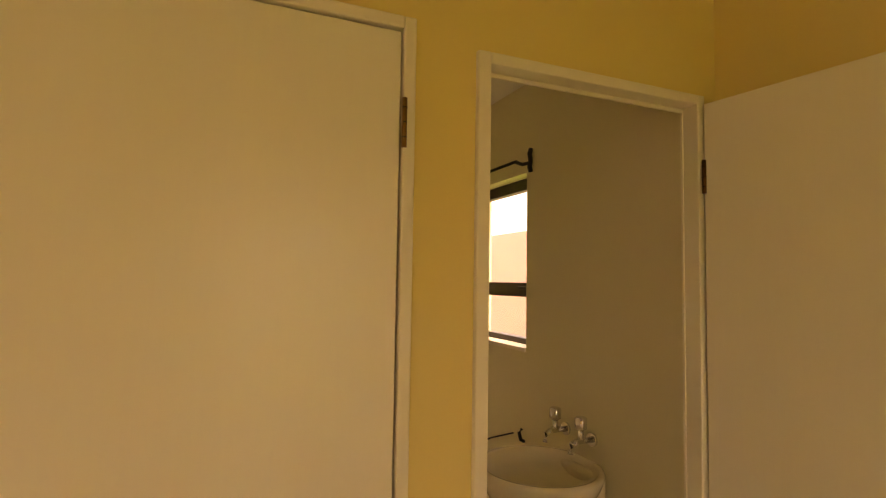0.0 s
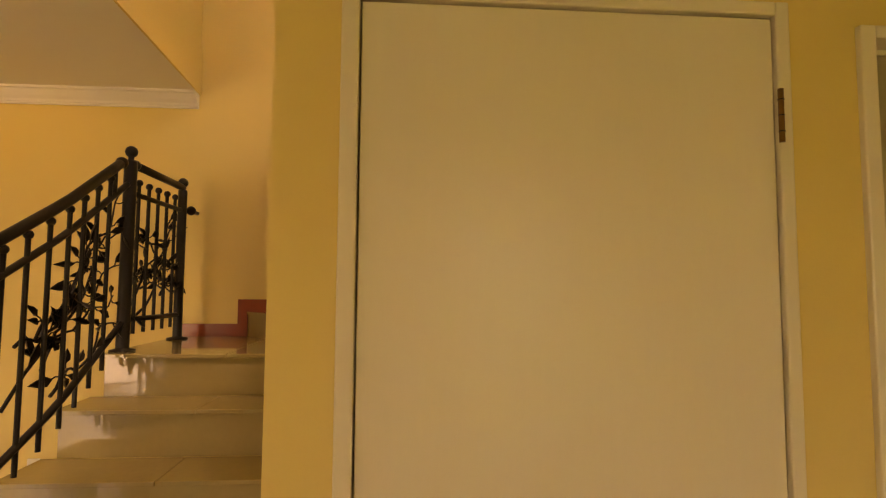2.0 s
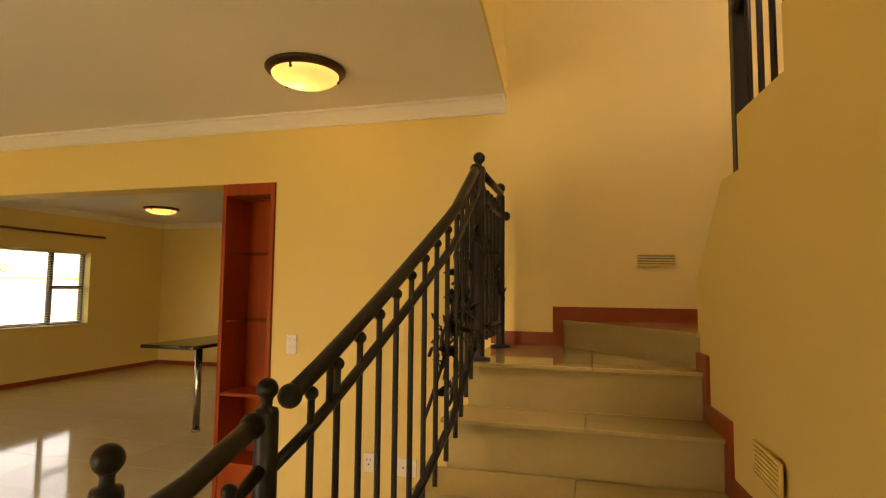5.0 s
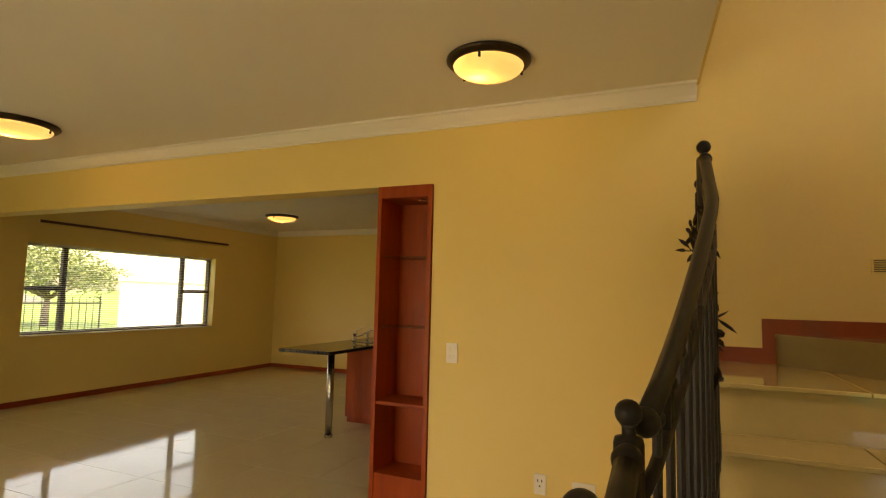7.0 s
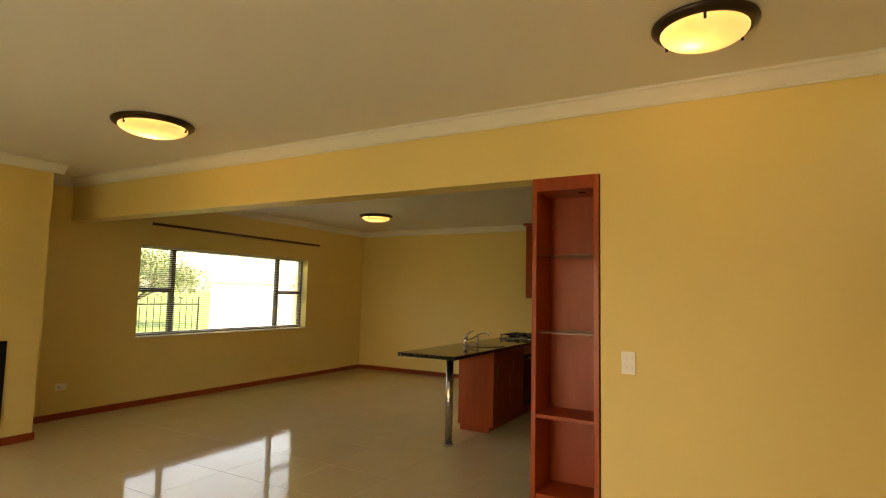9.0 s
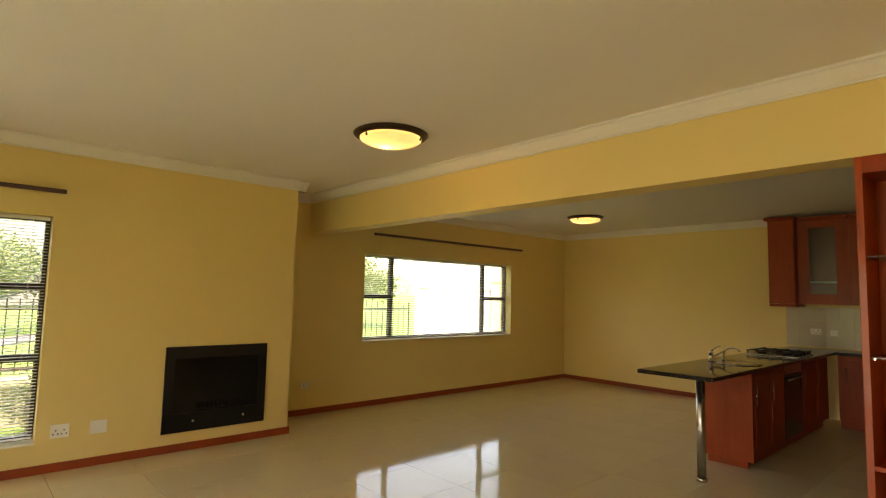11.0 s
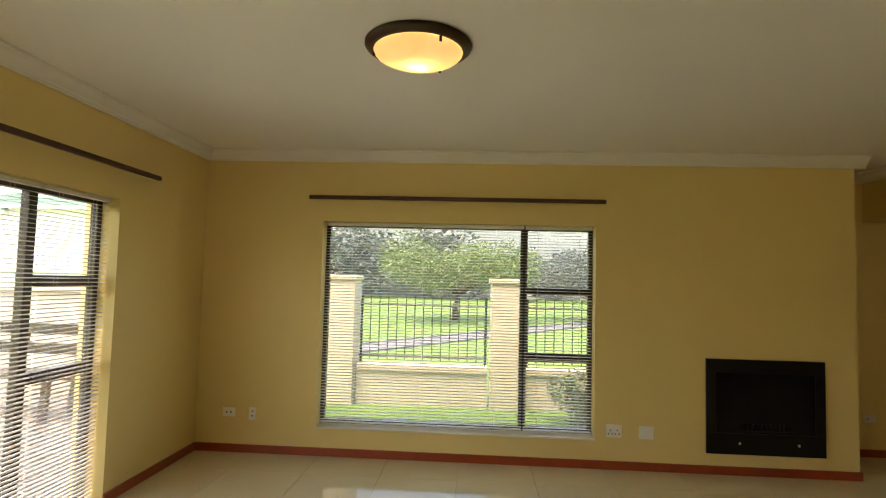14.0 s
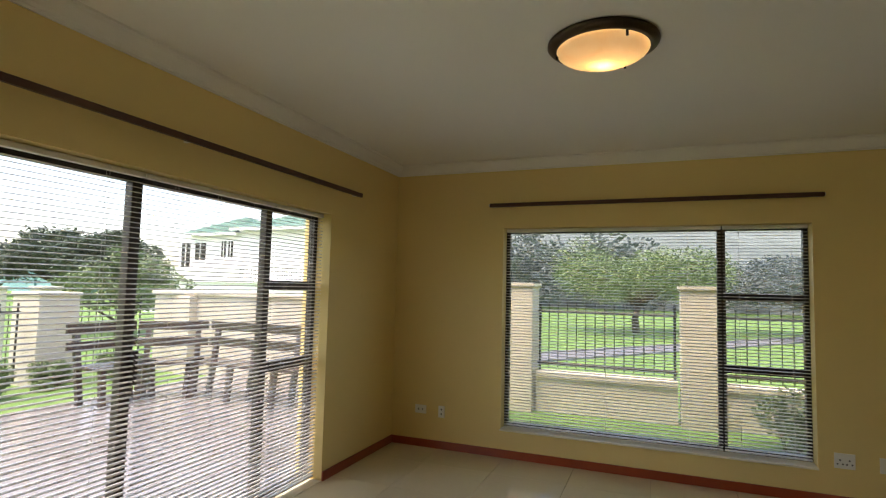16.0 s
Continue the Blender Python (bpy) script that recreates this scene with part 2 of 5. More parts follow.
# ---- plan ----
XW, XR, YS, YN, YB = -7.45, -8.12, -1.76, 9.66, 4.324      # lounge west, recess west, south, kitchen north, stair wall
YD, XE, XS = 1.986, 2.42, 0.336                            # door wall, east wall, wall beside the stairs
ZC, ZB, ZT = 2.65, 2.19, 5.3                               # ceiling, beam underside, top of the stairwell
XC = -0.695                                                # edge of the stairwell opening
NIB = 3.805
SLANT = 0.055                                              # the stairwell opening is not quite square

# ---- floor bed and ground ----
tagged(part("floor", box(XR - 0.1, YS - 0.1, -0.16, XE + 0.2, YN + 0.1, -0.012), GROUT), "beige grout bed under polished floor tiles", "floor", kind="structure")

# ---- walls ----
W1 = (-0.69, 1.68, 0.235, 2.03)
W2 = (5.15, 8.12, 0.835, 2.005)
SD = (-6.29, -2.65, 0.0, 2.03)
W4 = (1.0, 2.2, 0.3, 2.1)
wall("wall_west", "x", XW, -0.24, YS - 0.24, NIB, -0.3, ZC + 0.3, PLASTER, [W1], "yellow painted wall with a window and fireplace")
tagged(part("chimney_return", box(XR, NIB - 0.24, -0.1, XW - 0.24, NIB, ZC + 0.3), PLASTER), "yellow painted return of the fireplace wall", "wall", kind="structure")
wall("wall_recess", "x", XR, -0.24, NIB, YN + 0.24, -0.3, ZC + 0.3, PLASTER, [W2], "yellow painted dining wall with a window")
wall("wall_south", "y", YS, -0.24, XW, XE + 0.2, -0.3, ZC + 0.3, PLASTER, [SD, W4], "yellow painted wall with sliding glass doors")
wall("wall_north", "y", YN, 0.24, XR, -0.7, -0.1, ZC + 0.3, PLASTER, (), "yellow painted kitchen wall")
wall("wall_kitchen_east", "x", -0.9, 0.2, YB + 0.2, YN, -0.1, ZC + 0.3, PLASTER)
wall("wall_stair", "y", YB, 0.2, -2.285, XE + 0.2, -0.1, ZT, PLASTER, (), "yellow painted wall behind the staircase")
tagged(part("beam", box(XR, YB, ZB, -2.285, YB + 0.2, ZC + 0.3), PLASTER), "yellow painted beam between lounge and kitchen", "beam", kind="structure")
D1 = (0.508, 1.397, -0.05, 2.042)
D2 = (1.626, 2.325, -0.05, 2.005)
wall("wall_doors", "y", YD, 0.05, XS, XE, -0.1, ZC + 0.35, PLASTER, [(a - 0.012, b + 0.012, c, d + 0.012) for a, b, c, d in (D1, D2)], "yellow painted wall with two white doors")
wall("wall_east", "x", XE, 0.2, YS, YD + 0.05, -0.1, ZC + 0.3, PLASTER)
BW = (3.06, 3.78, 1.125, 2.0)
wall("wall_bathroom", "x", XE, 0.2, YD + 0.05, YB, -0.1, ZC, GREYWALL, [BW], "grey painted bathroom wall with a small window")
tagged(part("wall_bathroom_west", box(1.30, YD + 0.12, -0.1, 1.42, YB, ZC - 0.2), GREYWALL), "grey painted bathroom wall", "wall", kind="structure")
tagged(part("wall_bathroom_lining", box(1.42, YB - 0.03, -0.1, XE, YB - 0.002, ZC - 0.2), GREYWALL), "grey painted bathroom wall", "wall", kind="structure")
tagged(part("ceiling_bathroom", box(1.30, YD + 0.12, ZC - 0.2, XE, YB - 0.002, ZC - 0.1), CEIL), "white bathroom ceiling", "ceiling", kind="structure")
wall("wall_upper_east", "x", XE, 0.2, YD, YB, ZC + 0.3, ZT, PLASTER)
wall("wall_upper_south", "y", YD, 0.12, XC - 0.12, XE, ZC + 0.35, ZT, PLASTER, [(0.5, 1.5, 3.6, 4.7)])
upper = [(XC - 0.12 + SLANT * (YB - YD - 0.12), YD + 0.12), (XC + SLANT * (YB - YD - 0.12), YD + 0.12), (XC, YB), (XC - 0.12, YB)]
tagged(part("wall_upper_west", prism(upper, "z", ZC + 0.28, ZT), PLASTER), "yellow painted stairwell wall", "wall", kind="structure")

# ---- ceilings ----
tagged(part("ceiling", prism([(XR - 0.2, YS - 0.2), (XE + 0.2, YS - 0.2), (XE + 0.2, YD), (XC + SLANT * (YB - YD), YD), (XC, YB), (XR - 0.2, YB)], "z", ZC, ZC + 0.28), CEIL), "flat white plastered lounge ceiling", "ceiling", kind="structure")
tagged(part("ceiling_kitchen", box(XR - 0.2, YB + 0.2, ZC, -0.7, YN + 0.2, ZC + 0.2), CEIL), "flat white kitchen ceiling", "ceiling", kind="structure")
tagged(part("ceiling_stairwell", box(XC - 0.2, YD - 0.2, ZT, XE + 0.2, YB + 0.2, ZT + 0.1), CEIL), "white stairwell ceiling", "ceiling", kind="structure")

fascia = [(XC + SLANT * (YB - YD - 0.05), YD + 0.05), (XC + 0.012 + SLANT * (YB - YD - 0.05), YD + 0.05), (XC + 0.012, YB), (XC, YB)]
tagged(part("stairwell_fascia", prism(fascia, "z", ZC - 0.004, ZC + 0.29), PLASTER), "yellow painted edge of the upper floor", "wall", kind="structure")

# ---- cornices: stepped coved moulding ----
COVE = [(0, 0), (0.085, 0), (0.085, -0.014), (0.07, -0.018), (0.062, -0.03), (0.045, -0.05), (0.026, -0.066), (0.02, -0.078), (0.012, -0.082), (0.012, -0.094), (0, -0.094)]


def cornice(axis, wallpos, side, lo, hi):
    """A moulding along a wall; side is the way from the wall into the room."""
    pts = [(wallpos + side * d, ZC + h) for d, h in COVE]
    tagged(part("cornice", prism(pts, "y" if axis == "x" else "x", lo, hi), CORNICE), "white moulded plaster cornice", "cornice", kind="structure")


cornice("y", YB, -1, XR, XC)
cornice("x", XW, 1, YS, NIB + 0.085)
cornice("x", XR, 1, NIB, YB)
cornice("y", NIB, 1, XR, XW)
cornice("y", YS, 1, XW, XE)
cornice("y", YN, -1, XR, -0.9)
cornice("x", XR, 1, YB + 0.2, YN)
cornice("y", YB + 0.2, 1, XR, -0.9)

# ---- skirting boards ----
def skirting(axis, pos, side, lo, hi, z=0.0):
    a, b = sorted((pos, pos + side * 0.016))
    bm = box(a, lo, z, b, hi, z + 0.07, 0.003) if axis == "x" else box(lo, a, z, hi, b, z + 0.07, 0.003)
    tagged(part("baseboard", bm, SKIRT), "red stained wooden skirting board", "skirting board", kind="structure")


skirting("x", XW, 1, YS + 0.016, NIB)
skirting("x", XR, 1, NIB + 0.016, YN)
skirting("y", NIB, 1, XR, XW + 0.016)
skirting("y", YN, -1, XR + 0.016, -4.45)
skirting("y", YS, 1, XW, SD[0])
skirting("y", YS, 1, SD[1], XE)
skirting("y", YB, -1, -2.28, -0.72)


# ---- windows ----
def pane_set(parent, axis, pos, panes):
    for a, b, c, d in panes:
        bm = box(pos - 0.003, a, c, pos + 0.003, b, d) if axis == "x" else box(a, pos - 0.003, c, b, pos + 0.003, d)
        p = part("pane", bm, GLASS, parent)
        p.visible_shadow = False


def frame_bars(parent, axis, pos, depth, bars, name="window_frame"):
    for a, b, c, d in bars:
        bm = box(pos - depth / 2, a, c, pos + depth / 2, b, d, 0.004) if axis == "x" else box(a, pos - depth / 2, c, b, pos + depth / 2, d, 0.004)
        part(name, bm, BRONZE, parent)


def blind(axis, pos, lo, hi, bottom, top, label, group, cords):
    """A venetian blind with every slat, rails and cords; slats lie open."""
    mid = (lo + hi) / 2
    base = (pos, mid, bottom) if axis == "x" else (mid, pos, bottom)
    t = thing("venetian_blind", base, label, "blind", group)
    def bar(name, r, z0, z1, bev=0.003):
        bm = box(pos - r, lo, z0, pos + r, hi, z1, bev) if axis == "x" else box(lo, pos - r, z0, hi, pos + r, z1, bev)
        return part(name, bm, BLIND, t)
    bar("headrail", 0.014, top - 0.028, top)
    bar("bottom_rail", 0.012, bottom, bottom + 0.012)
    n = int((top - bottom - 0.05) / 0.0255)
    me = None
    for i in range(n):
        z = bottom + 0.03 + i * (top - bottom - 0.06) / n
        if me is None:
            prof = [(-0.0125, -0.0016), (-0.006, 0.0006), (0, 0.0013), (0.006, 0.0006), (0.0125, -0.0016), (0.0125, -0.0024), (0.006, -0.0002), (0, 0.0005), (-0.006, -0.0002), (-0.0125, -0.0024)]
            L = (hi - lo) / 2
            bm = prism(prof, "y" if axis == "x" else "x", -L, L)
            s = part("slat", bm, BLIND, t)
            me = s.data
        else:
            s = new("slat", me)
            s.parent = t
        s.matrix_parent_inverse = Matrix.Identity(4)
        s.location = (0, 0, z - bottom)
        s.rotation_euler = (0, radians(9), 0) if axis == "x" else (radians(-9), 0, 0)
    for c in cords:
        for o in (-0.012, 0.012):
            p = (pos + o, c) if axis == "x" else (c, pos + o)
            part("cord", tube([(*p, bottom + 0.01), (*p, top - 0.02)], 0.0009, 4), BLIND, t)
    return t


def curtain_rod(axis, pos, lo, hi, z, label):
    base = (pos, (lo + hi) / 2, z) if axis == "x" else ((lo + hi) / 2, pos, z)
    t = thing("curtain_rail", base, label, "curtain rail", "curtain rails")
    bm = box(pos - 0.014, lo, z - 0.017, pos + 0.014, hi, z + 0.017, 0.005) if axis == "x" else box(lo, pos - 0.014, z - 0.017, hi, pos + 0.014, z + 0.017, 0.005)
    part("rail", bm, RODWOOD, t)
    for e in (lo + 0.03, (lo + hi) / 2, hi - 0.03):
        a, b = sorted((pos - 0.013, pos - 0.066))
        bm = box(a, e - 0.008, z - 0.01, b, e + 0.008, z + 0.012, 0.002) if axis == "x" else box(e - 0.008, a, z - 0.01, e + 0.008, b, z + 0.012, 0.002)
        part("bracket", bm, WHITEPL, t, "small white bracket")
    for e, o in ((lo, -1), (hi, 1)):
        a, b = sorted((e, e + o * 0.006))
        bm = box(pos - 0.008, a, z - 0.01, pos + 0.008, b, z + 0.01, 0.002) if axis == "x" else box(a, pos - 0.008, z - 0.01, b, pos + 0.008, z + 0.01, 0.002)
        part("end_cap", bm, WHITEPL, t, "small pale end cap")


def reveal(axis, pos, depth, o):
    """White painted inner sill board of an opening."""
    a, b, c, d = o
    x0, x1 = sorted((pos + 0.03, pos - depth))
    bm = box(x0, a, c, x1, b, c + 0.014, 0.003) if axis == "x" else box(a, x0, c, b, x1, c + 0.014, 0.003)
    return bm


# lounge window
w = thing("window_1", (XW - 0.14, 0.5, 0.27), "large bronze aluminium window with three side panes", "window", kind="structure")
gx, a, b, c, d = XW - 0.15, *W1
m = 1.084
frame_bars(w, "x", gx, 0.06, [(a, b, c + 0.014, c + 0.05), (a, b, d - 0.04, d), (a, a + 0.035, c + 0.05, d - 0.04), (b - 0.035, b, c + 0.05, d - 0.04), (m - 0.03, m + 0.03, c + 0.05, d - 0.04),
                              (m + 0.03, b - 0.035, 1.43, 1.49), (m + 0.03, b - 0.035, 0.86, 0.92)])
pane_set(w, "x", gx, [(a + 0.035, m - 0.03, c + 0.05, d - 0.04), (m + 0.03, b - 0.035, 1.49, d - 0.04), (m + 0.03, b - 0.035, 0.92, 1.43), (m + 0.03, b - 0.035, c + 0.05, 0.86)])
part("window_sill", reveal("x", XW, 0.12, W1), WHITE, w)
blind("x", XW - 0.085, a + 0.012, m - 0.006, c + 0.03, d - 0.004, "white venetian blind lowered over the lounge window", "lounge window blinds", (a + 0.25, (a + m) / 2, m - 0.25))
blind("x", XW - 0.085, m + 0.006, b - 0.012, c + 0.03, d - 0.004, "narrow white venetian blind over side panes", "lounge window blinds", (m + 0.12, b - 0.12))
curtain_rod("x", XW + 0.08, -0.80, 1.745, 2.228, "dark brown curtain rail above lounge window")

# dining window
w = thing("window_2", (XR - 0.14, 6.6, 0.835), "wide bronze aluminium window with side openers", "window", kind="structure")
gx, a, b, c, d = XR - 0.15, *W2
m1, m2 = 5.69, 7.56
frame_bars(w, "x", gx, 0.06, [(a, b, c + 0.014, c + 0.05), (a, b, d - 0.04, d), (a, a + 0.035, c + 0.05, d - 0.04), (b - 0.035, b, c + 0.05, d - 0.04), (m1 - 0.03, m1 + 0.03, c + 0.05, d - 0.04), (m2 - 0.03, m2 + 0.03, c + 0.05, d - 0.04),
                              (a + 0.035, m1 - 0.03, 1.40, 1.46), (m2 + 0.03, b - 0.035, 1.40, 1.46)])
pane_set(w, "x", gx, [(a + 0.035, m1 - 0.03, 1.46, d - 0.04), (a + 0.035, m1 - 0.03, c + 0.05, 1.40), (m1 + 0.03, m2 - 0.03, c + 0.05, d - 0.04), (m2 + 0.03, b - 0.035, 1.46, d - 0.04), (m2 + 0.03, b - 0.035, c + 0.05, 1.40)])
part("window_sill", reveal("x", XR, 0.12, W2), WHITE, w)
blind("x", XR - 0.085, a + 0.012, b - 0.012, c + 0.03, d - 0.004, "wide white venetian blind over the dining window", "dining window blinds", (a + 0.2, 6.2, 7.0, b - 0.2))
curtain_rod("x", XR + 0.08, 5.22, 8.30, 2.265, "dark brown curtain rail above dining window")

# sliding doors to the deck
w = thing("door_1", (-4.4, YS - 0.14, 0.0), "bronze aluminium sliding glass doors, closed", "glass door", kind="structure")
gy, a, b, c, d = YS - 0.15, *SD
mm = (-5.72, -4.70, -3.68)
frame_bars(w, "y", gy, 0.055, [(a, b, 0.0, 0.05), (a, b, d - 0.05, d), (a, a + 0.04, 0.05, d - 0.05), (b - 0.04, b, 0.05, d - 0.05)] + [(m - 0.03, m + 0.03, 0.05, d - 0.05) for m in mm]
           + [(a + 0.04, mm[0] - 0.04, 1.43, 1.50), (a + 0.04, mm[0] - 0.04, 0.87, 0.94)], "door_frame")
pane_set(w, "y", gy, [(a + 0.04, mm[0] - 0.04, 1.50, d - 0.05), (a + 0.04, mm[0] - 0.04, 0.94, 1.43), (a + 0.04, mm[0] - 0.04, 0.05, 0.87)] + [(p + 0.04, q - 0.04, 0.05, d - 0.05) for p, q in zip(mm, (*mm[1:], b))])
part("door_handle", box(-4.745, gy + 0.027, 0.95, -4.72, gy + 0.052, 1.12, 0.004), BRONZE, w)
part("threshold", box(a, YS - 0.24, -0.02, b, YS + 0.0, 0.006, 0.003), WHITE, w, "white painted threshold")
blind("y", YS - 0.075, a + 0.012, mm[0] - 0.006, 0.03, d - 0.004, "white venetian blind over fixed side panes", "sliding door blinds", (a + 0.14, mm[0] - 0.14))
blind("y", YS - 0.075, mm[0] + 0.006, mm[1] - 0.006, 0.03, d - 0.004, "white venetian blind over a glass door leaf", "sliding door blinds", (mm[0] + 0.2, (mm[0] + mm[1]) / 2, mm[1] - 0.2))
blind("y", YS - 0.075, mm[1] + 0.006, mm[2] - 0.006, 0.03, d - 0.004, "white venetian blind over a glass door leaf", "sliding door blinds", (mm[1] + 0.2, mm[2] - 0.2))
curtain_rod("y", YS + 0.08, -6.60, -3.1, 2.225, "dark brown curtain rail above sliding doors")

# added hall window, out of view, that lets light onto the door wall
w = thing("window_added", (1.6, YS - 0.14, 0.25), "added unseen hall window, bronze aluminium, three panes", "window", kind="structure")
gy, a, b, c, d = YS - 0.15, *W4
hm = (1.4, 1.8)
frame_bars(w, "y", gy, 0.06, [(a, b, c, c + 0.05), (a, b, d - 0.05, d), (a, a + 0.04, c + 0.05, d - 0.05), (b - 0.04, b, c + 0.05, d - 0.05)] + [(m - 0.03, m + 0.03, c + 0.05, d - 0.05) for m in hm])
pane_set(w, "y", gy, [(p + 0.03, q - 0.03, c + 0.05, d - 0.05) for p, q in zip((a, *hm), (*hm, b))])

# bathroom window
w = thing("window_3", (XE + 0.12, 3.4, 1.16), "small bronze bathroom window with obscured glass", "window", kind="structure")
gx, a, b, c, d = XE + 0.10, *BW
frame_bars(w, "x", gx, 0.05, [(a, b, c + 0.02, c + 0.05), (a, b, d - 0.06, d), (a, a + 0.012, c + 0.05, d - 0.06), (b - 0.03, b, c + 0.05, d - 0.06), (a, b, 1.385, 1.46)])
pane_set(w, "x", gx, [(a + 0.012, b - 0.03, 1.46, d - 0.06), (a + 0.012, b - 0.03, c + 0.05, 1.385)])
part("window_sill", box(XE - 0.01, a, c, XE + 0.08, b, c + 0.02, 0.003), WHITE, w)
part("window_stay", box(gx - 0.05, a + 0.02, 1.425, gx - 0.025, a + 0.16, 1.44, 0.003), BLACKM, w)


# ---- doors and their frames ----
def door_frame(name, a, b, top, label):
    t = thing(name, ((a + b) / 2, YD, 0), label, "door frame", kind="structure")
    for x0, x1 in ((a - 0.036, a), (b, b + 0.03)):
        part("jamb", box(x0, YD - 0.016, 0, x1, YD + 0.047, top + 0.03, 0.004), WHITE, t)
    part("head", box(a, YD - 0.016, top, b, YD + 0.047, top + 0.03, 0.004), WHITE, t)
    for x0, x1 in ((a, a + 0.012), (b - 0.005, b)):
        part("door_stop", box(x0, YD + 0.037, 0, x1, YD + 0.046, top, 0.002), WHITE, t)
    part("door_stop", box(a, YD + 0.037, top - 0.012, b, YD + 0.046, top, 0.002), WHITE, t)
    return t


door_frame("door_frame_1", D1[0], D1[1], 2.042, "white painted wooden door frame")
door_frame("door_frame_2", D2[0], D2[1], 2.0, "white painted wooden bathroom door frame")


def hinge(parent, x, y, z, h=0.1):
    bm = tube([(x, y, z - h / 2), (x, y, z + h / 2)], 0.006, 10)
    hg = part("hinge", bm, HINGE, parent, "brass butt hinge")
    for k in (-0.3, 0.0, 0.3):
        part("hinge_ring", lathe([(0.0068, -0.001), (0.0068, 0.001)], (x, y, z + k * h), 10), BLACKM, hg)


t = thing("door_2", (D1[1] - 0.004, YD + 0.02, 0), "white painted flush door, closed", "door", kind="structure")
part("door_leaf", box(D1[0] + 0.004, YD - 0.004, 0.008, D1[1] - 0.004, YD + 0.036, D1[3] - 0.004, 0.002), WHITE, t)
for hz in (1.82, 0.22):
    hinge(t, D1[1] + 0.002, YD - 0.018, hz, 0.115)
t = thing("door_3", (2.340, YD - 0.02, 0), "white painted bathroom door standing wide open", "door", kind="structure")
leafbm = box(0.004, 0.0, 0.008, 0.72, 0.04, 2.0, 0.002)
leaf = part("door_leaf", leafbm, WHITE, t)
leaf.matrix_parent_inverse = Matrix.Identity(4)
leaf.rotation_euler = (0, 0, radians(-82))
for hz in (1.78, 0.22):
    hinge(t, 2.337, YD - 0.026, hz, 0.1)

# ---- stairs ----
RISE, TREAD, Y1 = 0.19, 0.262, 2.15
railpath = lambda s: Vector((-0.905 + 0.20 * min(1.0, s / 0.669) ** 0.75, 2.15 + 1.39 * s, 0.0))   # the rail swings out towards its foot
flank = lambda s: -0.74 - 0.20 * max(0.0, 1 - s) ** 1.25                                            # and so does the flight
stairs = thing("staircase", (-0.21, Y1, 0), "cream tiled staircase with winding landing", "staircase", kind="structure")
for i in range(6):
    y0 = Y1 + TREAD * i
    y1 = YB
    z1 = RISE * (i + 1)
    XL = flank((y0 - 2.15) / 1.39)
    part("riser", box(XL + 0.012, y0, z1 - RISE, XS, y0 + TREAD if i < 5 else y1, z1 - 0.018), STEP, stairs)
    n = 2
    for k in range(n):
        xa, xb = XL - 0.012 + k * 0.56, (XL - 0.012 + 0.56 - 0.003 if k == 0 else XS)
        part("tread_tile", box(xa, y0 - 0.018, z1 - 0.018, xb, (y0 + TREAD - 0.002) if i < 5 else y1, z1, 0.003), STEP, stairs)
    part("stringer", box(XL, y0 + 0.01, 0, XL + 0.012, y0 + TREAD if i < 5 else y1, z1 - 0.018), PLASTER, stairs)
ZL = 6 * RISE
ZW = ZL + 0.15                                             # first winder tread
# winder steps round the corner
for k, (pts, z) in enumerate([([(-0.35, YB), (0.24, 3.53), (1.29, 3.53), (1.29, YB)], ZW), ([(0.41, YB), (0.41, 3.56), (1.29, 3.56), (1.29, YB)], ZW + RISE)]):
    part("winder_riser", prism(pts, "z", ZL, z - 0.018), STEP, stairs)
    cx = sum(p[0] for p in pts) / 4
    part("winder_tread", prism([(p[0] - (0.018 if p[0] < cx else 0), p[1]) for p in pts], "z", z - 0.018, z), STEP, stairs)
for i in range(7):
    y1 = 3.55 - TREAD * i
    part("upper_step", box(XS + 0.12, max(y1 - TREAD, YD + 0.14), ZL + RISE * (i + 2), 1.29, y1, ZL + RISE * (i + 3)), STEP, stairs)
part("stair_soffit", prism([(YB, 1.0), (3.5, 1.0), (YD + 0.12, 2.1), (YD + 0.12, 2.35), (3.5, 1.33), (YB, 1.33)], "x", XS + 0.12, 1.29), PLASTER, stairs)

# wall beside the stairs, with its stepped top under the upper flight
STEPTOP = [(3.01, 1.866), (2.64, 2.05), (2.37, 2.235), (2.1, 2.42)]
top = [(YD + 0.05, 0), (3.56, 0), (3.56, 1.50), (3.19, 1.866)]
for y, z in STEPTOP:
    top += [(y, z), (y, z + 0.185)]
top += [(YD + 0.05, 2.605)]


def lean(bm):
    """The wall beside the stairs closes in slightly towards the back."""
    for v in bm.verts:
        v.co.x -= 0.064 * (v.co.y - YD)
    return bm


tagged(part("wall_stair_side", lean(prism(top, "x", XS, XS + 0.16)), PLASTER), "yellow painted wall stepped beneath upper flight", "wall", kind="structure")

# skirtings that climb with the steps
def stair_skirt(name, pts, axis, lo, hi):
    tagged(part(name, lean(prism(pts, axis, lo, hi)) if axis == "x" else prism(pts, axis, lo, hi), SKIRT), "red stained wooden stair skirting", "skirting board", kind="structure")


